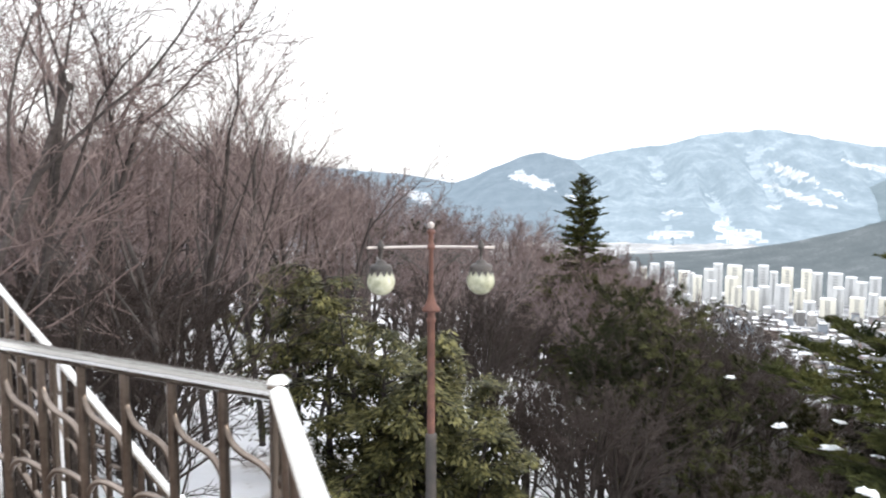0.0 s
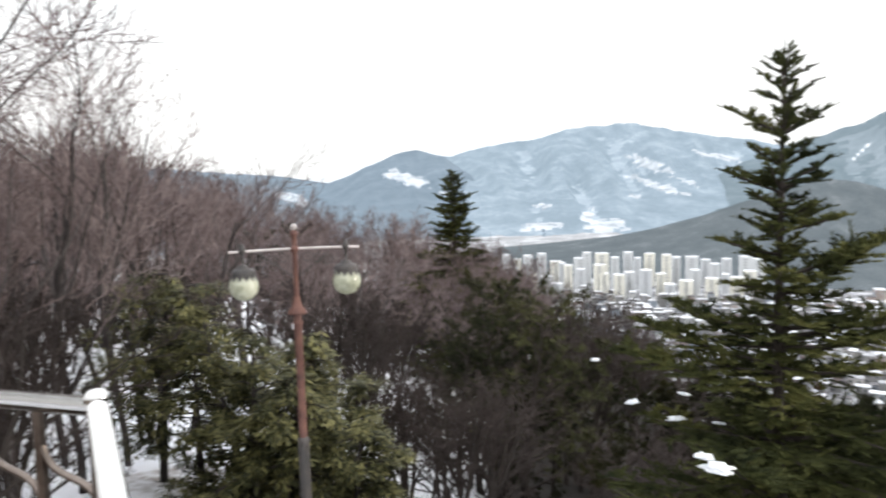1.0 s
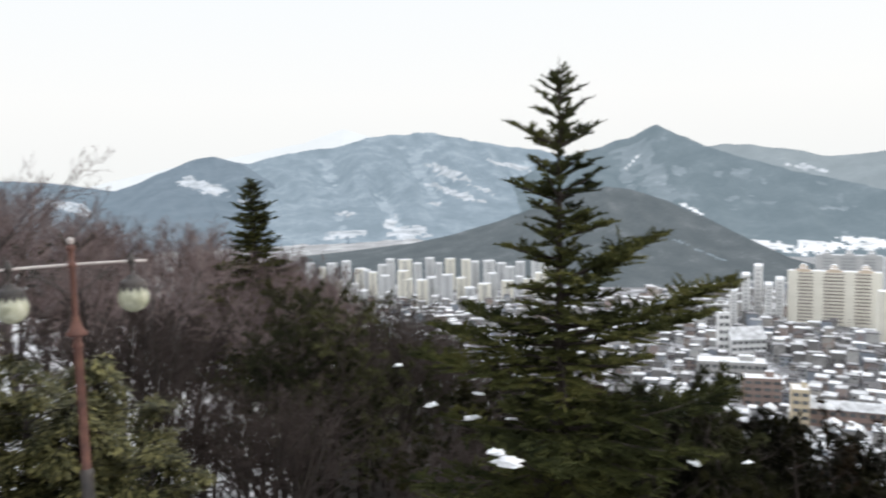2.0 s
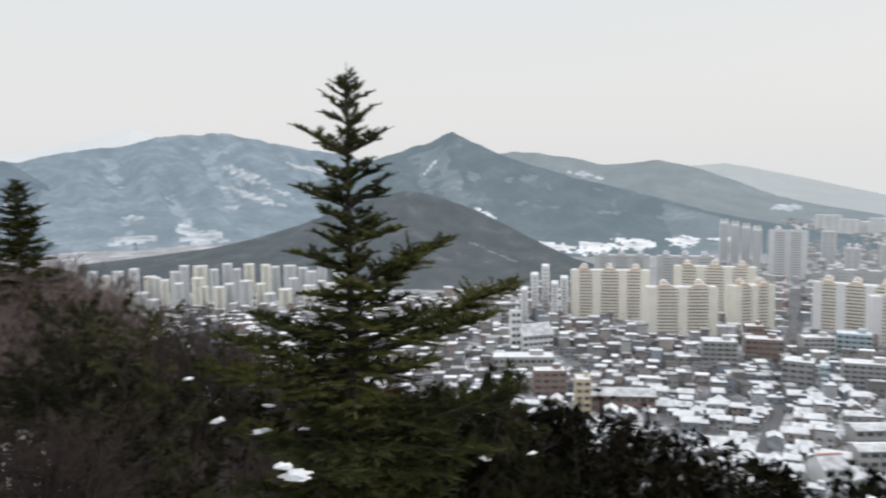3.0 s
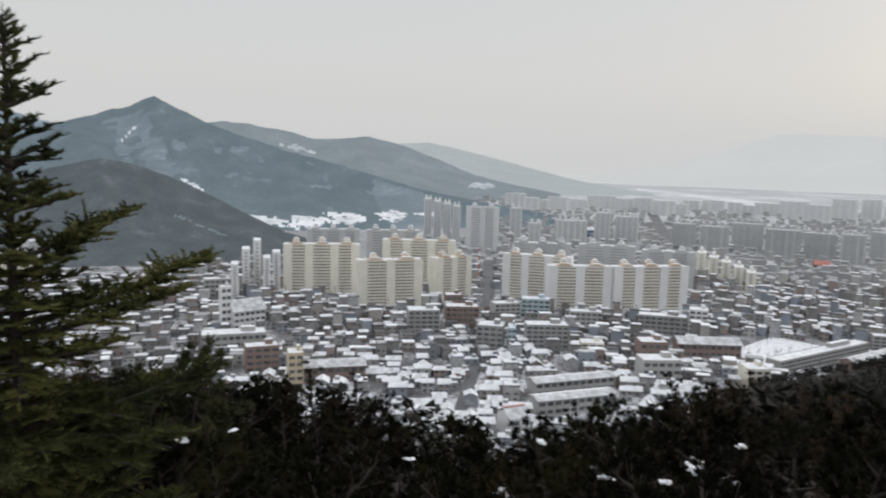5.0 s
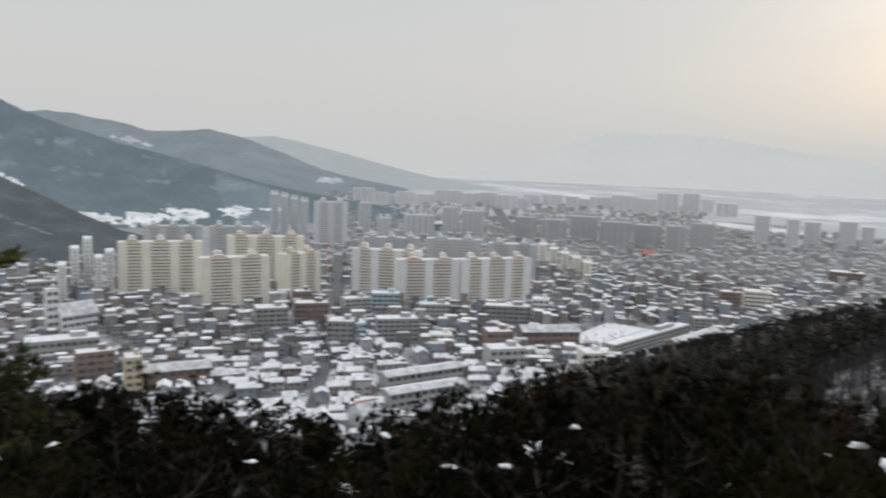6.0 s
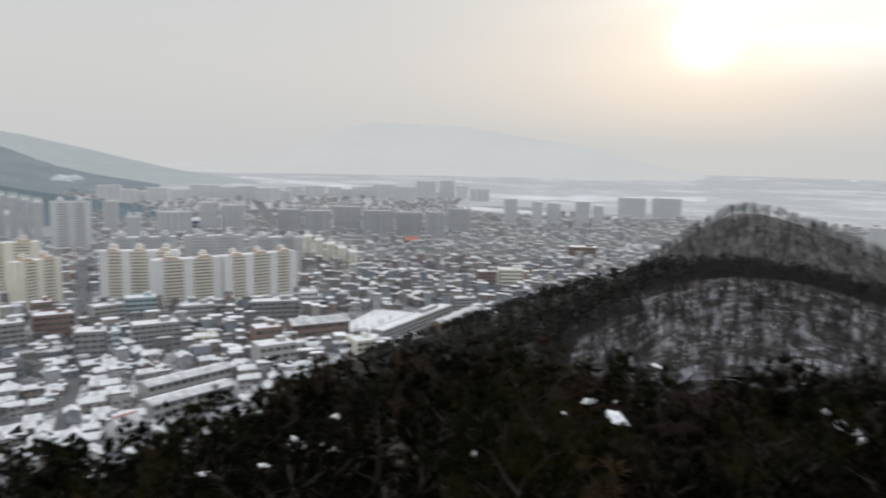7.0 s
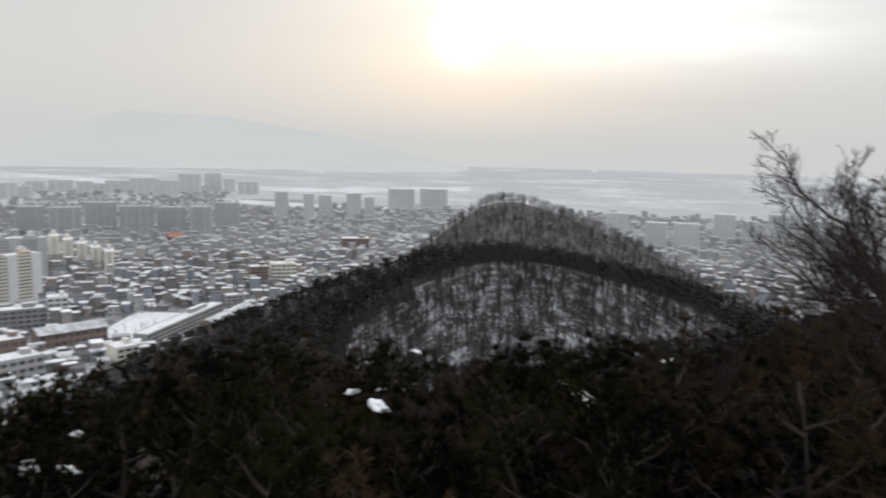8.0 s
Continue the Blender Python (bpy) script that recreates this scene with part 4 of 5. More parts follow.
def rand_turn(rng, d, low, high):
    """A direction at an angle between low and high degrees from d."""
    side = d.orthogonal().normalized()
    side.rotate(Matrix.Rotation(rng.uniform(0, 2 * math.pi), 3, d))
    a = radians(rng.uniform(low, high))
    return (d * math.cos(a) + side * math.sin(a)).normalized()


def limb(rng, start, d, length, segs, wiggle, lift):
    pts = [Vector(start)]
    d = Vector(d)
    for _ in range(segs):
        d = (d + Vector((rng.gauss(0, wiggle), rng.gauss(0, wiggle), rng.gauss(0, wiggle) + lift))).normalized()
        pts.append(pts[-1] + d * length / segs)
    return pts


def bare_tree_kind(seed, height, spread=1.0, trunks=1, density=1.0, fine=None, stout=0.8):
    """A leafless tree: trunk and limbs in bark, fine twigs of their own colour."""
    rng = random.Random(seed)
    wood, twigs = Shape(), Shape()

    def grow(start, d, length, radius, level):
        segs = (6, 5, 4, 3, 2)[level]
        pts = limb(rng, start, d, length, segs, (0.07, 0.12, 0.15, 0.17, 0.2)[level], (0.02, 0.05, 0.07, 0.06, 0.04)[level])
        end = radius * (0.45 if level < 3 else 0.5)
        radii = [radius + (end - radius) * i / segs for i in range(segs + 1)]
        (wood if level < 2 else twigs).tube(pts, radii, (7, 5, 4, 3, 3)[level])
        if level == 4:
            return
        n = round((8, 7, 7, 5)[level] * density)
        first = (0.28, 0.22, 0.15, 0.1)[level]
        for i in range(n):
            t = first + (1 - first) * (i + rng.random()) / n
            k = min(int(t * segs), segs - 1)
            p = pts[k].lerp(pts[k + 1], t * segs - k)
            direction = (pts[k + 1] - pts[k]).normalized()
            ratio = (0.62, 0.58, 0.52, 0.5)[level] * (1.15 - 0.6 * t) * rng.uniform(0.75, 1.2)
            grow(p, rand_turn(rng, direction, 22 * spread, 52 * spread), length * ratio, max(radii[k] * 0.5, 0.004), level + 1)

    for i in range(trunks):
        lean = Vector((rng.gauss(0, 0.12 + 0.2 * (trunks > 1)), rng.gauss(0, 0.12 + 0.2 * (trunks > 1)), 1)).normalized()
        grow(Vector((rng.gauss(0, 0.08) * (trunks > 1), rng.gauss(0, 0.08) * (trunks > 1), -0.2)), lean, height * 0.72, (height * 0.0125 + 0.015) * stout, 0)
    return wood.mesh("trunk", FIR_BARK if fine else BARK), twigs.mesh("crown", fine or TWIG)


def tree_from(kind, name, parts, m, label, group):
    ob = thing(name, m, label, "tree", group)
    for part_name, me in zip(parts, kind):
        piece(part_name, me, ob, Matrix.Identity(4))
    return ob


def put(bearing, r, scale=1.0, turn=None, rng=random, sink=0.05, lean=(0, 0)):
    p = at(bearing, r)
    return (Matrix.Translation((p.x, p.y, land(p.x, p.y) - sink)) @ Matrix.Rotation(radians(rng.uniform(0, 360) if turn is None else turn), 4, "Z")
            @ pose(0, 0, 0, lean[0], lean[1], 0) @ Matrix.Diagonal((scale, scale, scale, 1)))


def needle_twig(shape, rng, p, d, length, up, needle=0.035, count=16, width=0.006, flat=0.4):
    """A shoot with needles round it, flatter above and below."""
    side = d.cross(up)
    side = side.normalized() if side.length > 1e-6 else d.orthogonal().normalized()
    up2 = side.cross(d).normalized()
    for i in range(count):
        t = (i + rng.random()) / count
        a = rng.uniform(0, 2 * math.pi)
        out = side * math.cos(a) + up2 * (math.sin(a) * flat + 0.25)
        q = p + d * (length * t)
        tip = q + (d * rng.uniform(0.35, 0.7) + out).normalized() * needle * rng.uniform(0.8, 1.2)
        across = d.cross(out)
        across = across.normalized() * width if across.length > 1e-6 else side * width
        shape.face([tuple(q - across), tuple(q + across), tuple(tip)])
    tip = p + d * (length + needle)
    shape.face([tuple(p - side * 0.012), tuple(p + side * 0.012), tuple(tip)])


def fir_branch(wood, needles, rng, start, direction, length, dense=1.0):
    d = Vector(direction).normalized()
    pts = limb(rng, start, d, length, 5, 0.05, 0.045)
    wood.tube(pts, [0.006 + 0.012 * length * (1 - i / 5) for i in range(6)], 4)
    n = max(5, int(length / 0.030 * dense))
    for i in range(n):
        t = 0.12 + 0.88 * (i + rng.random()) / n
        k = min(int(t * 5), 4)
        p = pts[k].lerp(pts[k + 1], t * 5 - k)
        ax = (pts[k + 1] - pts[k]).normalized()
        side = ax.cross(Vector((0, 0, 1)))
        side = side.normalized() * rng.choice((-1, 1))
        q = (ax * rng.uniform(0.5, 1.0) + side * rng.uniform(0.4, 1.0) + Vector((0, 0, rng.uniform(-0.16, 0.32)))).normalized()
        l2 = min(0.32, 0.03 + 0.42 * length * (1.12 - t)) * rng.uniform(0.6, 1.2)
        needle_twig(needles, rng, p, q, l2, Vector((0, 0, 1)), count=int(12 + 60 * l2), needle=0.038, width=0.008)
        if l2 > 0.13:
            for j in (0.35, 0.6, 0.8):
                s2 = (q * 0.75 + side.cross(Vector((0, 0, 1))).normalized() * rng.choice((-1, 1)) * 0.6).normalized()
                needle_twig(needles, rng, p + q * l2 * j, s2, l2 * 0.45, Vector((0, 0, 1)), count=int(8 + 40 * l2 * 0.5), needle=0.036, width=0.008)
    needle_twig(needles, rng, pts[-1], d, 0.08, Vector((0, 0, 1)), count=10)


def fir_kind(seed, height, extra=(), ends=0.0, wide=1.0):
    """A spruce-like fir: straight trunk, open tiers of branches, bare leader. ends: height under which it stays bare."""
    rng = random.Random(seed)
    wood, needles = Shape(), Shape()
    wood.tube([(0, 0, -0.3), (0.02, 0, height * 0.35), (0, 0.02, height * 0.7), (0, 0, height - 0.1)], [0.085, 0.062, 0.032, 0.008], 8)
    needle_twig(needles, rng, Vector((0, 0, height - 0.22)), Vector((0, 0, 1)), 0.2, Vector((1, 0, 0)), count=26, needle=0.022, width=0.004, flat=1.0)
    z = height - 0.2
    tier = 0
    while z > ends:
        down = height - z
        reach = float(np.interp(down, [0, 0.2, 0.35, 0.6, 1.0, 1.4, 1.8, 2.2, 2.6, 3.2, 6], [0.04, 0.11, 0.22, 0.30, 0.38, 0.40, 0.45, 0.52, 0.85, 1.22, 1.7])) * wide
        reach *= (0.75, 1.05, 0.85, 1.15)[tier % 4]
        count = (5 if down < 1.2 else 6) + (2 if wide > 1.2 else 0)
        phase = rng.uniform(0, 6.28)
        for i in range(count):
            a = phase + 2 * math.pi * i / count + rng.uniform(-0.3, 0.3)
            rise = 0.55 - 0.28 * min(down, 2.6)
            length = reach * rng.uniform(0.6, 1.15)
            fir_branch(wood, needles, rng, Vector((0, 0, z + rng.uniform(-0.06, 0.06))), (math.cos(a), math.sin(a), rise + rng.uniform(-0.12, 0.12)), length, 0.9 if down < 3.5 else 0.6)
        if down > 0.45:   # short shoots fill the stem between the tiers
            for i in range(4):
                a = rng.uniform(0, 6.28)
                fir_branch(wood, needles, rng, Vector((0, 0, z - rng.uniform(0.02, 0.16))), (math.cos(a), math.sin(a), rng.uniform(0.1, 0.8)), reach * rng.uniform(0.2, 0.42), 1.0)
        z -= 0.11 + 0.018 * min(down, 6) + rng.uniform(0, 0.07)
        tier += 1
    for zz, a, length, rise in extra:
        fir_branch(wood, needles, rng, Vector((0, 0, zz)), (math.cos(radians(a)), math.sin(radians(a)), rise), length, 1.3)
    return wood.mesh("trunk", FIR_BARK), needles.mesh("crown", FIR)


def tuft(shape, rng, p, d, size, count):
    """A brush of pine needles."""
    for _ in range(count):
        q = rand_turn(rng, d, 8, 78)
        w = q.orthogonal().normalized() * size * 0.055
        shape.face([tuple(p - w), tuple(p + w), tuple(p + q * size * rng.uniform(0.75, 1.1))])


def pine_kind(seed, height, mat=None, needles_per=34):
    """A bushy mountain pine: crooked trunk, layered limbs, tufts of needles."""
    rng = random.Random(seed)
    wood, crown = Shape(), Shape()
    trunk = limb(rng, (0, 0, -0.4), Vector((rng.gauss(0, 0.1), rng.gauss(0, 0.1), 1)), height * 0.97 + 0.4, 7, 0.10, 0.08)
    wood.tube(trunk, [0.075 * height / 3.5 * (1 - i / 7.6) for i in range(8)], 6)
    n = int(13 * height / 3.0)
    for i in range(n):
        t = 0.22 + 0.78 * (i + rng.random()) / n
        k = min(int(t * 7), 6)
        p = trunk[k].lerp(trunk[k + 1], t * 7 - k)
        a = i * 2.4 + rng.uniform(-0.5, 0.5)
        length = (0.36 + 1.15 * (1 - t) ** 0.7) * height / 3.2 * rng.uniform(0.7, 1.2)
        pts = limb(rng, p, Vector((math.cos(a), math.sin(a), 0.15 + 0.5 * t)), length, 4, 0.12, 0.08)
        wood.tube(pts, [0.022, 0.017, 0.012, 0.009, 0.006], 4)
        for j in range(int(5 + 10 * length)):
            u = 0.25 + 0.75 * rng.random()
            kk = min(int(u * 4), 3)
            q = pts[kk].lerp(pts[kk + 1], u * 4 - kk)
            d = rand_turn(rng, ((pts[kk + 1] - pts[kk]).normalized() + Vector((0, 0, 0.5))).normalized(), 10, 75)
            l2 = rng.uniform(0.08, 0.3)
            wood.tube([q, q + d * l2], [0.006, 0.004], 3)
            tuft(crown, rng, q + d * l2, d, rng.uniform(0.10, 0.15), needles_per)
            tuft(crown, rng, q + d * l2 * 0.5, d, rng.uniform(0.09, 0.13), needles_per // 2)
    tuft(crown, rng, trunk[-1], Vector((0, 0, 1)), 0.15, 40)
    return wood.mesh("trunk", FIR_BARK), crown.mesh("crown", mat or PINE)


def leafy_kind(seed, height, width, bottom=0.1):
    """A cypress-like evergreen with hanging fans of small leaves."""
    rng = random.Random(seed)
    wood, leaves = Shape(), Shape()
    trunk = limb(rng, (0, 0, -0.3), Vector((0.05, 0, 1)), height, 6, 0.06, 0.05)
    wood.tube(trunk, [0.06, 0.055, 0.048, 0.04, 0.03, 0.02, 0.01], 6)
    n = int(26 * height / 3)
    for i in range(n):
        t = bottom + (1 - bottom) * (i + rng.random()) / n
        k = min(int(t * 6), 5)
        p = trunk[k].lerp(trunk[k + 1], t * 6 - k)
        a = i * 2.4 + rng.uniform(-0.6, 0.6)
        length = width * (1.08 - 0.8 * t ** 1.5) * rng.uniform(0.25, 1.6)
        pts = limb(rng, p, Vector((math.cos(a), math.sin(a), rng.uniform(0.1, 0.7))), length, 4, 0.14, -0.10)
        wood.tube(pts, [0.016, 0.013, 0.010, 0.007, 0.004], 4)
        for j in range(int(4 + (17 if bottom < 0.2 else 11) * length)):
            u = 0.3 + 0.7 * rng.random()
            kk = min(int(u * 4), 3)
            q = pts[kk].lerp(pts[kk + 1], u * 4 - kk)
            d = Vector((rng.gauss(math.cos(a) * 0.6, 0.5), rng.gauss(math.sin(a) * 0.6, 0.5), rng.uniform(-0.9, 0.1))).normalized()
            side = d.cross(Vector((0, 0, 1))).normalized()
            nrm = side.cross(d)
            for m_ in range(24):
                s = rng.uniform(-1, 1)
                c = q + d * rng.uniform(0.0, 0.26) + side * s * 0.08 + nrm * rng.gauss(0, 0.025)
                ld = (d + side * s * 0.9 + nrm * rng.gauss(0, 0.35)).normalized()
                lw = ld.cross(nrm).normalized() * rng.uniform(0.013, 0.024)
                ll = rng.uniform(0.06, 0.12)
                leaves.face([tuple(c), tuple(c + ld * ll * 0.5 + lw), tuple(c + ld * ll), tuple(c + ld * ll * 0.5 - lw)])
    return wood.mesh("trunk", BARK), leaves.mesh("crown", LEAF)


BARE = [bare_tree_kind(21, 7.0), bare_tree_kind(22, 6.2, 1.1), bare_tree_kind(23, 6.8, 0.85), bare_tree_kind(24, 5.6, 1.0, 2, 0.85)]
SHRUB = [bare_tree_kind(31, 3.2, 0.9, 3, 0.8, TWIG_DARK), bare_tree_kind(32, 2.8, 1.1, 4, 0.75, TWIG_DARK)]
SPARSE = [bare_tree_kind(26, 7.0, 0.9, 1, 0.88, stout=0.6), bare_tree_kind(27, 6.3, 1.0, 1, 0.88, stout=0.6), bare_tree_kind(28, 6.9, 0.8, 1, 0.86, stout=0.55), bare_tree_kind(29, 5.7, 0.9, 2, 0.74, stout=0.55)]
LONE = [bare_tree_kind(36, 6.9, 0.95, 1, 1.05, TWIG_DARK), bare_tree_kind(37, 6.4, 1.05, 1, 1.05, TWIG_DARK)]
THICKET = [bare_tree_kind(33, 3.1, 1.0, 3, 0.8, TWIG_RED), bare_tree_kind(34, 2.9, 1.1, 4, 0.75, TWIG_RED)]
SAPLING = bare_tree_kind(35, 5.6, 0.45, 2, 0.42, TWIG_DARK)
BARE_LABEL = "leafless deciduous tree with fine reddish-brown twigs in snow"


def bare_woods():
    rng = random.Random(41)
    # trees that stand out beside the stairs: bearing, distance, kind, scale
    for b, r, k, s in ((-31, 8.0, 0, 1.0), (-27.5, 9.0, 2, 0.98), (-22, 9.6, 1, 1.0), (-17.5, 12.0, 0, 0.98), (-14.5, 14.5, 2, 0.95), (-19.5, 15.5, 3, 1.1), (-12.0, 12.5, 1, 0.78),
                       (-25, 13.0, 3, 1.2), (-36, 7.6, 1, 1.1), (-10.0, 18.0, 0, 0.85), (-7.5, 15.5, 2, 0.62), (-40, 11, 0, 1.1), (-33, 13.5, 2, 1.15), (-16.5, 10.5, 2, 0.97), (-13.5, 11.5, 2, 0.95), (-11.5, 12.0, 0, 0.82), (-9.5, 12.5, 2, 0.78), (-20, 8.6, 2, 0.9)):
        tree_from(SPARSE[k], "bare_tree", ("trunk", "crown"), put(b, r, s, rng=rng, lean=(0, rng.uniform(2, 9))), BARE_LABEL, "bare woodland trees")
    made = 0
    while made < 165:
        b, r = rng.uniform(-50, 16), 15 + 62 * rng.random() ** 1.1
        top = float(np.interp(b, [-50, -15, -9, -5, -2, 8, 16], [6.0, 5.0, 3.6, 1.2, -0.6, -2.4, -6.2])) + rng.uniform(-1.8, 0.3)
        p = at(b, r)
        h = 1.6 + r * math.tan(radians(top)) - land(p.x, p.y)
        if not 3.6 < h < 10.5 or -18 < b < -9 and r < 17:
            continue
        k = rng.randrange(4)
        tree_from(BARE[k], "bare_tree", ("trunk", "crown"), put(b, r, h / (6.9, 6.1, 6.8, 5.4)[k], rng=rng), BARE_LABEL, "bare woodland trees")
        made += 1
    # undergrowth that hides most of the snow between the trunks
    made = 0
    while made < 106:
        b, r = (rng.uniform(-42, 8), rng.uniform(12, 45)) if made < 70 else (rng.uniform(-44, -19.5), rng.uniform(7.0, 14))
        if -19 < b < -9 and r < 19:
            continue
        tree_from(SHRUB[made % 2], "bare_shrub", ("stem", "crown"), put(b, r, rng.uniform(0.7, 1.25), rng=rng), "leafless brown shrub in the wood", "bare shrubs")
        made += 1
    # brown thicket below the lamp and round the fir
    made = 0
    while made < 95:
        b, r = rng.uniform(2, 42), rng.uniform(9.5, 40)
        top = float(np.interp(b, [2, 8, 14, 21, 30, 42], [-7.5, -5.5, -7.6, -8.4, -12.0, -15.5])) + rng.uniform(-3.5, 0.3) + (-5 if r < 13 else 0)
        p = at(b, r)
        h = 1.6 + r * math.tan(radians(top)) - land(p.x, p.y)
        if not 1.4 < h < 7:
            continue
        if h < 3.4:
            tree_from(SHRUB[made % 2], "bare_shrub", ("stem", "crown"), put(b, r, h / 2.9, rng=rng), "leafless brown shrub on the wooded slope", "bare shrubs")
        else:
            k = rng.randrange(4)
            tree_from(BARE[k] if b < 15 else LONE[k % 2], "bare_tree", ("trunk", "crown"), put(b, r, h / (6.9, 6.1, 6.8, 5.4)[k], rng=rng), BARE_LABEL, "bare woodland trees")
        made += 1
    # lone trees on the far side of the slope
    for b, r, k, s in ((140.4, 16.5, 1, 1.06), (142.0, 14.5, 2, 1.08), (143.6, 16, 0, 1.15), (145.5, 15, 1, 1.2), (149, 18, 0, 1.2), (139.0, 19.5, 3, 0.92), (144.2, 12.5, 1, 1.0)):
        tree_from(LONE[k % 2], "bare_tree", ("trunk", "crown"), put(b, r, s, rng=rng, sink=0.3), "leafless tree standing dark against the pale sky", "bare woodland trees")
    # dark thin sapling above the pines
    for b, r, s in ((78.2, 10.5, 0.93), (79.6, 11.5, 0.80), (76.6, 12.0, 0.78), (70.5, 14, 0.6), (20.6, 16, 0.95), (19.0, 18, 0.9), (22.3, 17, 0.8), (16.8, 19, 0.85), (24.5, 15, 0.7)):
        tree_from(SAPLING, "bare_sapling", ("stem", "crown"), put(b, r, s, rng=rng, sink=0.2, lean=(0, -5)), "thin leafless sapling above the pines", "saplings")
    for _ in range(110):
        b, r = rng.uniform(98, 142), rng.uniform(9, 30)
        p = at(b, r)
        top = float(np.interp(b, [96, 104, 114, 122, 130, 136, 142], [-15.0, -14.8, -14.4, -13.4, -11.2, -9.8, -7.5])) + rng.uniform(-3, 0.6)
        h = 1.6 + r * math.tan(radians(top)) - land(p.x, p.y)
        if 1.2 < h < 6:
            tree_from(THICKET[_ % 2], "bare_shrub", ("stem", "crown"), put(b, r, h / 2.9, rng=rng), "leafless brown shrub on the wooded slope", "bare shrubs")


bare_woods()

# the tall fir by the deck and its fellow lower down
FIR_X, FIR_Y, FIR_TOP = 3.40, 4.85, 2.50
fir_base = land(FIR_X, FIR_Y)
FIR_H = FIR_TOP - fir_base


def over(z):
    return z - fir_base


# the side that the deck sees as its right is at -32 degrees from +x
fir_mesh = fir_kind(7, FIR_H, [(over(0.78), -28, 0.85, 0.45), (over(0.70), -40, 0.7, 0.35), (over(0.35), -30, 1.35, 0.14), (over(0.28), -50, 1.15, 0.12), (over(0.15), 150, 1.05, 0.12), (over(0.0), 165, 1.2, 0.05),
                               (over(0.95), 152, 0.45, 0.15), (over(0.30), 120, 0.9, 0.1), (over(-0.4), -20, 1.5, 0.05), (over(-0.6), -140, 1.5, 0.1)])
tree_from(fir_mesh, "fir_tree", ("trunk", "crown"), Matrix.Translation((FIR_X, FIR_Y, fir_base)), "tall dark green fir with open tiers of branches", "firs")
p = at(10.55, 26.0)
tree_from(fir_kind(9, 6.2, wide=1.55), "fir_tree", ("trunk", "crown"), Matrix.Translation((p.x, p.y, 1.78 - 6.2 * 1.25)) @ Matrix.Scale(1.25, 4), "dark green fir above the bare wood", "firs")

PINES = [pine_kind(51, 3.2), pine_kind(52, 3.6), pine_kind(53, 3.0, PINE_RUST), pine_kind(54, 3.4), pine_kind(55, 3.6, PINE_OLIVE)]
CANOPY_B = [24, 30, 36, 45, 53, 62, 66, 74, 79, 84, 89, 97, 114, 122, 130, 140]
CANOPY_E = [-15, -15.5, -15.8, -16.9, -17.8, -19.2, -21.0, -19.4, -17.0, -15.6, -14.4, -15.0, -15.6, -14.0, -12, -9]


def pine_slope():
    rng = random.Random(61)
    made, tries = 0, 0
    while made < 250 and tries < 6000:
        tries += 1
        b = rng.uniform(27, 139)
        r = 6.3 + 42 * rng.random() ** 1.7
        if b < 45 and r < 8.5:
            continue
        p = at(b, r)
        limit = float(np.interp(b, CANOPY_B, CANOPY_E)) + rng.uniform(-1.8, 0.5) - (3.0 if r < 9 else 0)
        h = 1.6 + r * math.tan(radians(limit)) - land(p.x, p.y)
        if not 1.1 < h < 5.2:
            continue
        # past bearing 75 more rusty crowns stand in for the brown-lit slope
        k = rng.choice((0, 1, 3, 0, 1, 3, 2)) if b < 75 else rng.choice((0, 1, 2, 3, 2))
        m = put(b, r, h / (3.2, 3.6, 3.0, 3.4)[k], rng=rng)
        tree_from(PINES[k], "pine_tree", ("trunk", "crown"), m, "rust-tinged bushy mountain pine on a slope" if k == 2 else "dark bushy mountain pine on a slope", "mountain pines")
        made += 1
    # olive pines among the bare wood
    for b, r, top in ((12.6, 12.5, -8.2), (14.6, 13.0, -8.4), (16.3, 12.2, -9.8), (11.0, 12, -11.0), (13.6, 21, -7.6), (15.5, 19, -8.6), (17.5, 20, -9.6), (12.0, 17, -11), (16.5, 14, -13), (19, 13, -15), (21.5, 16, -12.5), (14.5, 23, -8.2), (11.5, 20, -12), (18.5, 24, -8.8), (24, 18, -12.5), (40, 9, -15.2), (43.5, 8.6, -15.6), (47, 9.5, -16.2), (-3.5, 24, -4.0), (-1.0, 26, -3.6)):
        p = at(b, r)
        h = 1.6 + r * math.tan(radians(top)) - land(p.x, p.y)
        tree_from(PINES[4], "pine_tree", ("trunk", "crown"), put(b, r, h / 3.6, rng=rng), "olive-green pine among bare trees", "mountain pines")


pine_slope()


def evergreens():
    rng = random.Random(71)
    kinds = [leafy_kind(81, 3.2, 1.05), leafy_kind(82, 2.2, 0.9), leafy_kind(83, 3.2, 0.95, 0.36)]
    for b, r, k, top, s in ((-4.4, 8.6, 0, -9.6, 1.0), (-11.2, 10.4, 2, -5.6, 1.0), (-8.2, 9.6, 2, -6.8, 0.95), (-1.8, 9.2, 1, -11.0, 1.0), (2.6, 8.3, 1, -17.0, 1.0), (-2.6, 8.2, 1, -14.5, 1.0), (5.4, 8.4, 1, -18.0, 0.9), (1.0, 9.6, 0, -10.5, 0.8), (-5.6, 9.2, 0, -9.4, 1.0), (-0.4, 8.2, 1, -14.0, 1.0), (-12.5, 13.0, 2, -6.0, 1.0)):
        p = at(b, r)
        h = 1.6 + r * math.tan(radians(top)) - land(p.x, p.y)
        m = put(b, r, max(0.35, h / (3.0, 2.0, 3.0)[k]), rng=rng)
        tree_from(kinds[k], "evergreen_tree", ("trunk", "crown"), m, "yellowish-green evergreen with hanging leaf fans", "evergreens by the lamp")


evergreens()


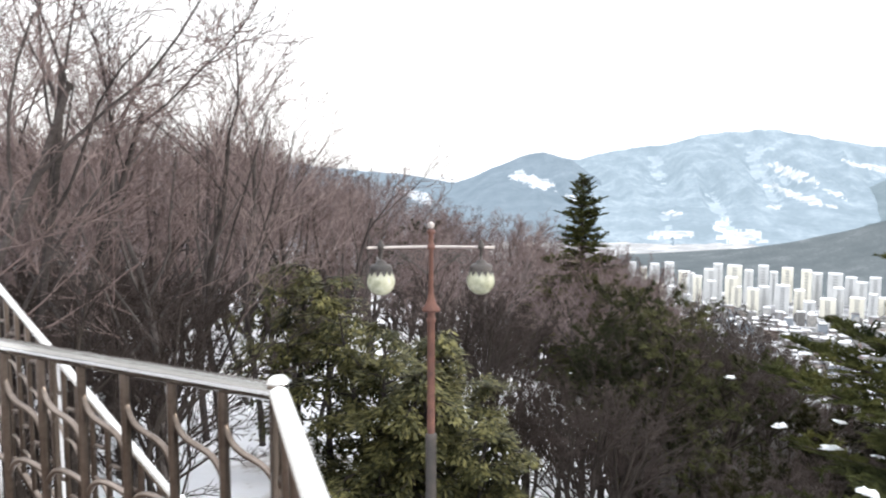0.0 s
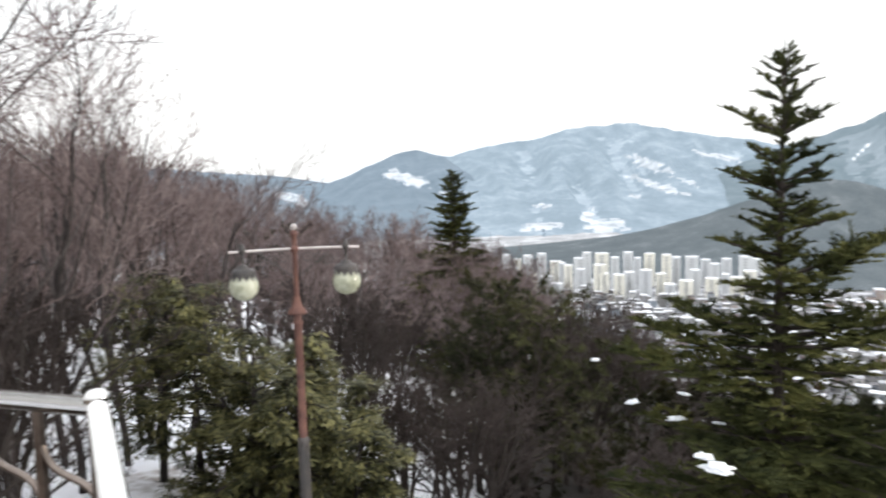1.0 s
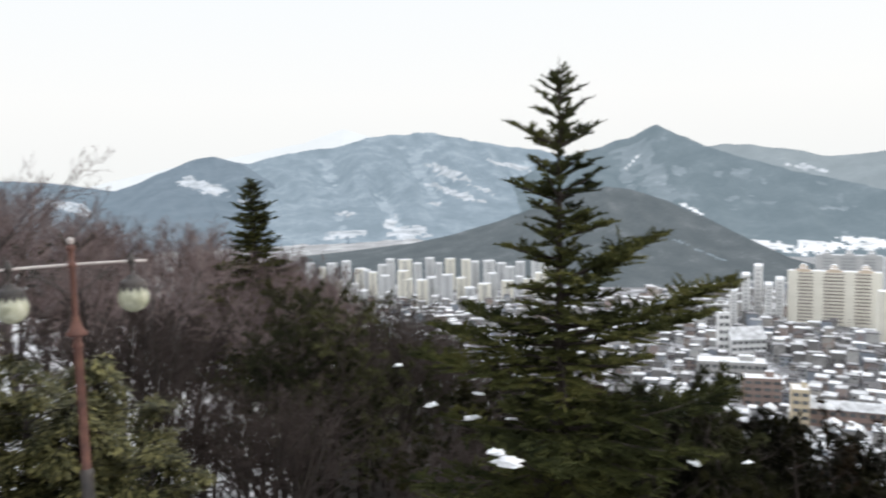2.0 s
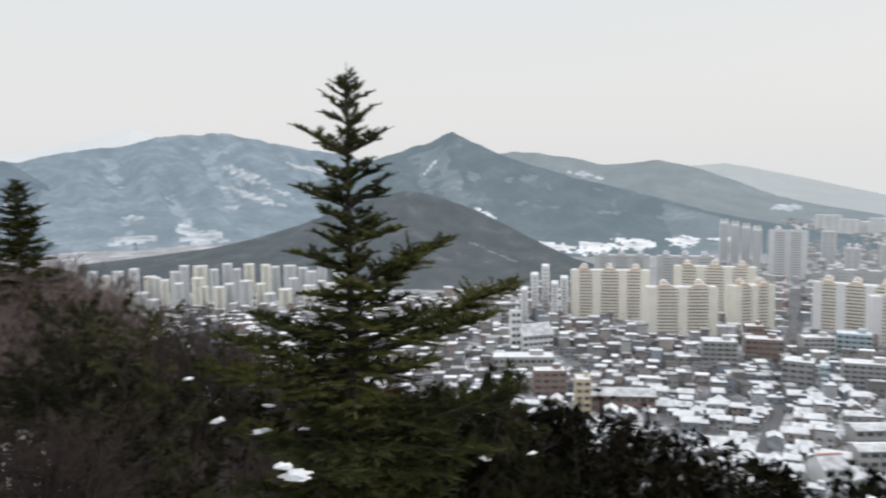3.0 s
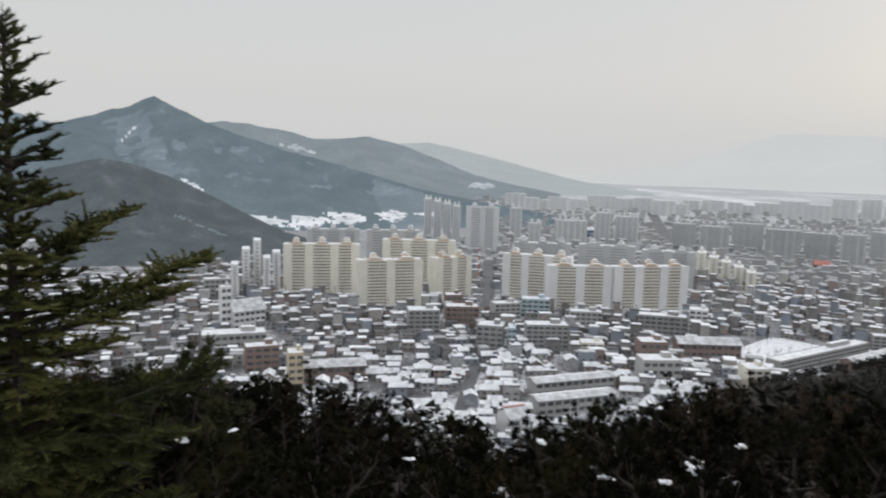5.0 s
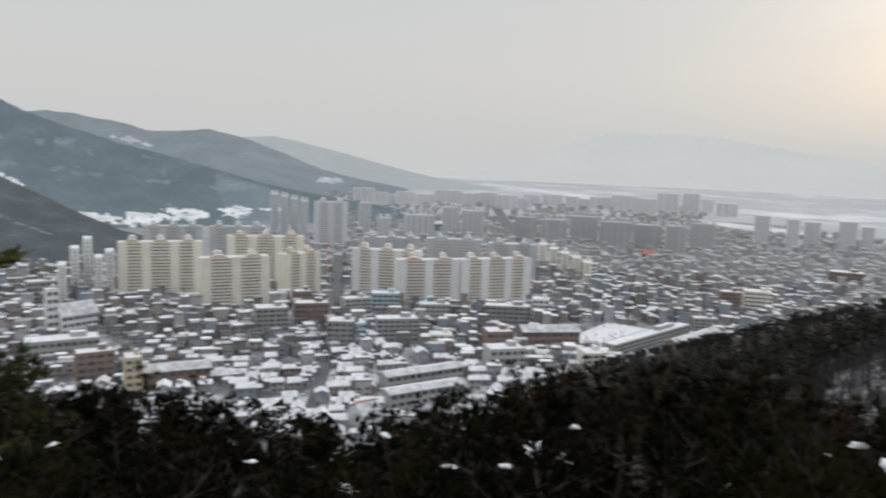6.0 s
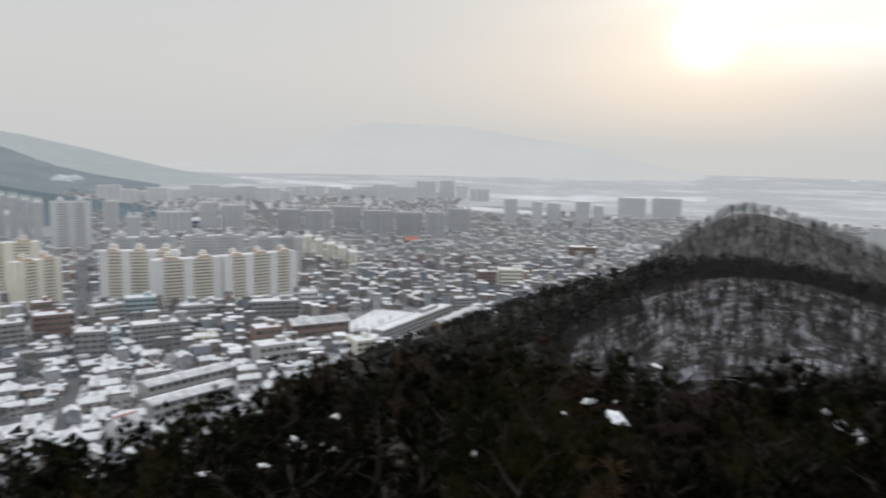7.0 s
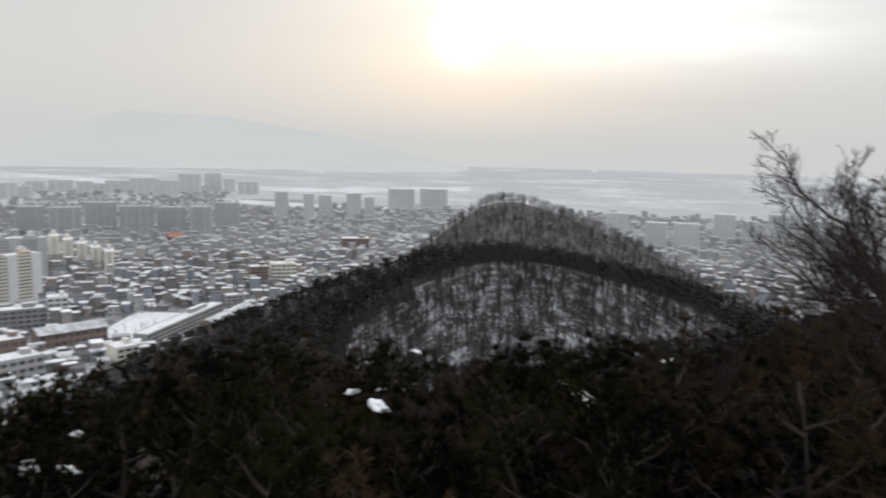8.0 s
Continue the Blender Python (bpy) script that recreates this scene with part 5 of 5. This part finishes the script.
def far_woods():
    """Trees of the spur and of the lower slopes, too many to count."""
    rng = random.Random(91)
    pines, bare, bare_wood = Shape(), Shape(), Shape()

    def pine(p, h):
        w = h * rng.uniform(0.26, 0.38)
        pines.tube([p, p + Vector((0, 0, h * 0.8))], [h * 0.02, h * 0.01], 3)
        for _ in range(34):
            u = rng.random()
            a = rng.uniform(0, 6.283)
            rr = w * math.sqrt(max(0.05, 1 - (1.7 * u - 0.75) ** 2)) * math.sqrt(rng.random())
            c = p + Vector((rr * math.cos(a), rr * math.sin(a), h * (0.28 + 0.72 * u)))
            s = h * rng.uniform(0.06, 0.13)
            d1 = Vector((rng.gauss(0, 1), rng.gauss(0, 1), rng.gauss(0, 0.5))).normalized() * s
            d2 = Vector((rng.gauss(0, 1), rng.gauss(0, 1), rng.gauss(0, 0.5))).normalized() * s
            pines.face([tuple(c - d1), tuple(c + d1 * 0.7 + d2), tuple(c + d1 - d2 * 0.6)])

    def leafless(p, h):
        trunk = limb(rng, p, Vector((rng.gauss(0, 0.06), rng.gauss(0, 0.06), 1)), h * 0.85, 3, 0.06, 0.05)
        bare_wood.tube(trunk, [h * 0.016, h * 0.013, h * 0.009, h * 0.004], 3)
        for _ in range(9):
            u = rng.uniform(0.3, 1.0)
            k = min(int(u * 3), 2)
            q = trunk[k].lerp(trunk[k + 1], u * 3 - k)
            pts = limb(rng, q, rand_turn(rng, Vector((0, 0, 1)), 20, 55), h * rng.uniform(0.18, 0.34), 2, 0.15, 0.1)
            bare.tube(pts, [h * 0.008, h * 0.006, h * 0.003], 3)
            for _ in range(3):
                e = pts[1].lerp(pts[2], rng.random())
                d = rand_turn(rng, Vector((0, 0, 1)), 10, 60) * h * rng.uniform(0.08, 0.18)
                side = d.orthogonal().normalized() * h * 0.004
                bare.face([tuple(e - side), tuple(e + side), tuple(e + d)])

    n = 0
    while n < 2700:
        b, r = rng.uniform(95, 131), rng.uniform(130, 262)
        p = at(b, r)
        p.z = land(p.x, p.y)
        if p.z < -62 or not on_snow_face(b, r, p.z) and rng.random() < 0.8:
            continue
        leafless(p, rng.uniform(4, 7.5))
        n += 1
    n = 0
    while n < 4200:
        b, r = rng.uniform(84, 142), rng.uniform(190, 470)
        p = at(b, r)
        p.z = land(p.x, p.y)
        if p.z < CITY + 3 or r < 272 and on_snow_face(b, r - 4, p.z):
            continue
        if r > 345 and 101 < b and rng.random() < 0.97:
            leafless(p, rng.uniform(4.5, 7))
        else:
            pine(p, rng.uniform(4.0, 7.0) if r < 345 else rng.uniform(3.5, 5.5))
        n += 1
    n = 0
    while n < 1500:   # grey bare wood on the far summit
        b, r = rng.uniform(102, 127), rng.uniform(355, 440)
        p = at(b, r)
        p.z = land(p.x, p.y)
        if p.z < -70:
            continue
        leafless(p, rng.uniform(4.5, 6.5))
        n += 1
    n = 0
    while n < 500:   # dark clumps among the houses
        b, r = rng.uniform(44, 92), rng.uniform(340, 640)
        n += 1
        leafless(at(b, r, CITY), rng.uniform(4, 8))
    n = 0
    while n < 1800:
        b, r = rng.uniform(30, 142), rng.uniform(46, 225)
        p = at(b, r)
        p.z = land(p.x, p.y)
        if p.z < CITY + 2 or 100 < b < 127 and r > 120:
            continue
        limit = float(np.interp(b, CANOPY_B, CANOPY_E))
        h = min(rng.uniform(4, 7), 1.6 + r * math.tan(radians(limit)) - p.z)
        if h > 2.5:
            pine(p, h)
        n += 1
    n = 0
    while n < 260:   # scrub between the flats and the houses
        b, r = rng.uniform(44, 92), rng.uniform(560, 760)
        p = at(b, r, CITY)
        n += 1
        leafless(p, rng.uniform(5, 9))
    tagged(new("far_pines", pines.mesh("far_pines", FAR_PINE)), "dark pine wood on the hillside", "pine wood", kind="stuff")
    tagged(new("far_bare_twigs", bare.mesh("far_bare_twigs", FAR_TWIG)), "bare tree crowns on the snowy hillside", "bare wood", kind="stuff")
    tagged(new("far_bare_trunks", bare_wood.mesh("far_bare_trunks", FAR_TWIG)), "bare tree trunks on the snowy hillside", "bare wood", kind="stuff")


far_woods()


# ---------------------------------------------------------------- lamp by the path
RUST = material("rust_brown_paint", [(0.06, 0.030, 0.025), (0.115, 0.048, 0.036), (0.17, 0.085, 0.055)], 6.0, 0.7, bump=0.004, spread=(0.3, 0.7))
LAMP_GREY = material("dark_grey_iron", [(0.028, 0.026, 0.025), (0.06, 0.05, 0.045)], 8.0, 0.6, bump=0.003)
ARM_PALE = material("weathered_pale_metal", [(0.34, 0.30, 0.28), (0.5, 0.46, 0.44)], 12.0, 0.5, bump=0.002)
GLOBE = material("cloudy_lamp_glass", [(0.24, 0.245, 0.175), (0.36, 0.365, 0.27), (0.46, 0.46, 0.37)], 5.0, 0.18, fine=4)
STEEL = material("brushed_stainless_steel", [(0.54, 0.525, 0.51), (0.60, 0.585, 0.57)], 2.0, 0.15, metal=1.0, fine=8)
# brown reflection on the bars put into the steel's base colour
STEEL_BROWN = material("brown_reflection_steel", [(0.13, 0.105, 0.09), (0.24, 0.20, 0.175)], 5.0, 0.28, metal=1.0, fine=14)
CONCRETE = material("deck_concrete", [(0.09, 0.07, 0.055), (0.16, 0.125, 0.10)], 1.5, 0.85, bump=0.01)


def street_lamp():
    x, y = -0.07, 7.6
    z0 = land(x, y)
    ob = thing("street_lamp", Matrix.Translation((x, y, 0)) @ Matrix.Rotation(radians(4), 4, "Z"), "rust-brown park lamp with two hanging glass globes", "street lamp")
    s = Shape()
    s.lathe([(0.11, z0 - 0.1), (0.11, z0 + 0.1), (0.075, z0 + 0.18), (0.06, z0 + 0.3), (0.055, -1.12), (0.06, -1.09), (0.06, -1.05), (0.04, -1.03)], 18)
    part("base", s, LAMP_GREY, ob, smooth=True)
    s = Shape()
    s.lathe([(0.04, -1.03), (0.038, 0.12), (0.047, 0.13), (0.047, 0.16), (0.037, 0.17), (0.037, 0.24)], 18)
    part("lower_pole", s, RUST, ob, smooth=True)
    s = Shape()
    s.lathe([(0.042, 0.235), (0.092, 0.24), (0.095, 0.262), (0.055, 0.31), (0.034, 0.38), (0.03, 0.42)], 18)
    part("collar", s, RUST, ob, "rusty cone-shaped collar", smooth=True)
    s = Shape()
    s.lathe([(0.025, 0.40), (0.022, 0.86), (0.04, 0.87), (0.04, 0.91), (0.025, 0.92), (0.025, 1.02), (0.04, 1.03), (0.04, 1.06), (0.0, 1.09)], 14)
    part("upper_pole", s, RUST, ob, smooth=True)
    s = Shape()
    s.lathe([(0.02, 1.08), (0.032, 1.10), (0.03, 1.13), (0.0, 1.15)], 12)
    part("finial", s, ARM_PALE, ob, "pale finial with snow", smooth=True)
    s = Shape()
    s.tube([(-0.64, 0, 0.885), (-0.3, 0, 0.892), (0, 0, 0.895), (0.3, 0, 0.892), (0.64, 0, 0.885)], [0.013] * 5, 8, cap=True)
    part("crossarm", s, ARM_PALE, ob, smooth=True)
    for side in (-1, 1):
        s = Shape()
        for k in range(3):
            c = Vector((side * (0.12 + 0.10 * k), 0, 0.80 - 0.02 * k))
            pts = []
            for i in range(18):
                a = i * 0.5
                rr = 0.062 * (1 - i / 22)
                pts.append(c + Vector((side * rr * math.cos(a), 0, rr * math.sin(a))))
            s.tube(pts, [0.006] * 18, 5)
        s.tube([(side * 0.03, 0, 0.62), (side * 0.14, 0, 0.70), (side * 0.34, 0, 0.86)], [0.007] * 3, 5)
        part("scroll_bracket", s, LAMP_GREY, ob, "dark iron scrollwork")
        hx = side * 0.505
        s = Shape()
        s.lathe([(0.0, 0.97), (0.02, 0.955), (0.02, 0.93), (0.035, 0.92), (0.035, 0.87), (0.015, 0.86), (0.013, 0.76), (0.05, 0.75), (0.055, 0.725), (0.095, 0.715), (0.115, 0.69), (0.115, 0.655)], 18, base=(hx, 0, 0))
        hang = part("hanger", s, LAMP_GREY, ob, "dark iron hanger and cap", smooth=True)
        s = Shape()
        for i in range(12):
            a0, a1 = 2 * math.pi * i / 12, 2 * math.pi * (i + 1) / 12
            am = (a0 + a1) / 2
            s.face([(hx + 0.118 * math.cos(a0), 0.118 * math.sin(a0), 0.66), (hx + 0.118 * math.cos(a1), 0.118 * math.sin(a1), 0.66), (hx + 0.136 * math.cos(am), 0.136 * math.sin(am), 0.60)])
        part("scalloped_rim", s, LAMP_GREY, hang)
        s = Shape()
        s.lathe([(0.1, 0.66)] + [(0.142 * math.cos(radians(a)), 0.545 + 0.142 * math.sin(radians(a))) for a in range(46, -91, -8)] + [(0.0, 0.403)], 24, base=(hx, 0, 0))
        part("globe", s, GLOBE, ob, "cloudy greenish-white glass globe", smooth=True)


street_lamp()


# ---------------------------------------------------------------- deck and railings
# bent bars between two balusters: share of the gap, metres down
S_CURVE = [(0.0, 0.0), (0.05, -0.17), (0.95, -0.04), (1.0, -0.22)]
ARCH = [(0.0, -0.16), (0.0, -0.02), (0.45, -0.03), (1.0, -0.06)]


def railing(name, start, end, label, drop=0.0, cap_start=True, posts=(), pitch=0.168, foot=-1.02, tube=0.0235):
    """A steel railing from start to end along its top rail: posts, balusters and S-shaped scrolls."""
    a, b = Vector(start), Vector(end)
    d = b - a
    length = d.length
    flat = Vector((d.x, d.y, 0))
    ob = thing(name, Matrix.Identity(4), label, "railing", "steel railings")
    s = Shape()
    s.tube([a, a + d * 0.5, b], [tube] * 3, 14, cap=True)
    part("top_rail", s, STEEL, ob, smooth=True)
    s = Shape()
    s.tube([a + Vector((0, 0, foot + 0.1)), b + Vector((0, 0, foot + 0.1))], [0.018] * 2, 10, cap=True)
    part("bottom_rail", s, STEEL_BROWN, ob, smooth=True)
    n = max(1, int(length / pitch))
    for i in range(1, n + 1):
        t = i / n
        p = a + d * t
        s = Shape()
        if i < n:
            s.tube([p + Vector((0, 0, foot + 0.1)), p + Vector((0, 0, -0.01))], [0.0135] * 2, 8)
            part("baluster", s, STEEL_BROWN, ob, smooth=True)
        q = a + d * ((i - 1) / n)
        for level, rows in ((-0.07, S_CURVE), (-0.30, ARCH), (-0.50, S_CURVE), (-0.72, ARCH)):
            pts = []
            for j in range(17):
                u = j / 16
                w = ((1 - u) ** 3, 3 * u * (1 - u) ** 2, 3 * u * u * (1 - u), u ** 3)
                x = sum(k * c[0] for k, c in zip(w, rows))
                z = sum(k * c[1] for k, c in zip(w, rows))
                pts.append(p.lerp(q, x) + Vector((0, 0, level + z)))
            s = Shape()
            s.tube(pts, [0.009] * 17, 7)
            part("scroll", s, STEEL_BROWN, ob, smooth=True)
    for t in posts:
        p = a + d * t
        s = Shape()
        s.lathe([(tube, foot - drop), (tube, 0.012), (tube + 0.006, 0.014), (tube + 0.006, 0.03), (tube - 0.008, 0.042), (0.0, 0.044)], 16, base=(p.x, p.y, p.z))
        part("post", s, STEEL, ob, smooth=True)
    return ob


SIDE = 3.0
CAP = Vector((-0.34, 1.765, 1.085))
railing("deck_railing", CAP, CAP + Vector((-0.885, 0.465, 0.0)) * SIDE, "stainless steel deck railing with S-shaped scrolls", posts=(0.0, 1.0))
railing("deck_railing", CAP, CAP + Vector((0.30, -0.954, 0.0)) * SIDE, "stainless steel deck railing with S-shaped scrolls", posts=(1.0,))
top, low = at(-30.6, 5.0, 1.03), at(-20.5, 3.1, 0.42)
railing("stair_railing", top + (top - low) * 0.5, low + (low - top) * 0.1, "stainless steel stair railing falling away behind the deck railing", posts=(0.31, 0.62, 1.0), drop=0.5, tube=0.02)

# deck: an eight-sided slab whose edge carries the railings
def octagon(start, d, side):
    ring, v, d = [], Vector((start.x, start.y, 0)), Vector((d.x, d.y, 0))
    for _ in range(8):
        ring.append(v.copy())
        v = v + d * side
        d.rotate(Matrix.Rotation(radians(45), 3, "Z"))
    return ring


ring = octagon(CAP, Vector((-0.885, 0.465, 0)), SIDE)
grow = sum(ring, Vector()) / 8
ring = [grow + (v - grow) * 1.03 for v in ring]
s = Shape()
s.face([(v.x, v.y, 0.065) for v in ring])
for i in range(8):
    a_, b_ = ring[i], ring[(i + 1) % 8]
    s.face([(a_.x, a_.y, -3.2), (b_.x, b_.y, -3.2), (b_.x, b_.y, 0.065), (a_.x, a_.y, 0.065)])
tagged(new("deck_floor", s.mesh("deck_floor", CONCRETE)), "brown stone-paved lookout deck", "deck", kind="structure")
stair = thing("stair", Matrix.Identity(4), "concrete stair beside the lookout deck", "stair")
away = Vector((top.x - low.x, top.y - low.y, 0)).normalized()
wide = Vector((-away.y, away.x, 0))
for i in range(9):
    s = Shape()
    c = Vector((top.x, top.y, 0)) + away * (1.0 - 0.3 * i) + wide * 0.75
    s.box((c.x, c.y, -1.5 - 0.06 - 0.095 * i / 1.0), (0.31, 1.4, 3.0), math.degrees(math.atan2(away.y, away.x)))
    part("step", s, CONCRETE, stair)


# ---------------------------------------------------------------- snow lying on the foliage
def snow_clump(x, y, z, size, turn, k):
    rng = random.Random(300 + k)
    bm = bmesh.new()
    bmesh.ops.create_icosphere(bm, subdivisions=3, radius=1.0)
    for v in bm.verts:
        f = 1 + 0.85 * noise.noise(v.co * 1.9 + Vector((k * 3.1, 0, 0))) + 0.4 * noise.noise(v.co * 4.5 + Vector((0, k * 2.3, 0)))
        v.co = Vector((v.co.x * size * 0.46 * f, v.co.y * size * 0.27 * f, (v.co.z * 0.16 if v.co.z > 0 else v.co.z * 0.05) * size * f))
    me = bpy.data.meshes.new("snow_clump")
    bm.to_mesh(me)
    bm.free()
    me.materials.append(SNOW)
    me.polygons.foreach_set("use_smooth", [True] * len(me.polygons))
    ob = tagged(new("snow_clump", me), "white clump of snow lying on branches", "snow", "snow on the branches")
    ob.matrix_basis = Matrix.Translation((x, y, z)) @ pose(0, 0, 0, rng.uniform(-12, 12), rng.uniform(-12, 12), turn)


def snow_on_branches():
    rng = random.Random(17)
    k = 0
    for x, y, z, size in ((3.99, 13.3, -1.85, 0.24), (5.1, 13.0, -1.9, 0.2), (2.76, 5.15, -0.29, 0.155), (2.61, 5.61, -0.29, 0.17), (2.34, 3.81, -0.11, 0.17), (2.27, 3.83, -0.04, 0.11), (2.90, 5.30, -0.15, 0.09),
                          (10.54, 1.58, -2.5, 0.42), (12.18, -2.76, -2.36, 0.36), (10.9, 1.2, -2.7, 0.25), (12.6, -3.3, -2.5, 0.22)):
        snow_clump(x, y, z, size, rng.uniform(0, 180), k)
        k += 1
    for b, e, r, size in ((70.5, -20.5, 9, 0.16), (60.5, -22.2, 9.2, 0.16), (75.2, -22.5, 9.5, 0.25), (79.5, -22.2, 9.5, 0.18), (84.3, -19.2, 11, 0.2), (95, -21.5, 10, 0.2), (96.8, -20.6, 11, 0.17), (104.8, -18.5, 11.5, 0.42), (106.4, -17.5, 12.5, 0.16),
                          (118.3, -16.2, 12, 0.28), (119.6, -17.0, 11.5, 0.33), (120.4, -17.6, 11.2, 0.2), (125.2, -14.2, 13, 0.2), (113.6, -19, 11, 0.13), (107.2, -14.8, 14, 0.2), (44, -20.4, 8.5, 0.16), (47.6, -20.0, 8.4, 0.12), (31, -18, 6.5, 0.1), (68, -24, 8, 0.3), (101, -18.5, 12, 0.12), (90.5, -18.2, 11, 0.12)):
        p = at(b, r, 1.6 + r * math.tan(radians(e)))
        snow_clump(p.x, p.y, p.z, size, rng.uniform(0, 180), k)
        k += 1


snow_on_branches()
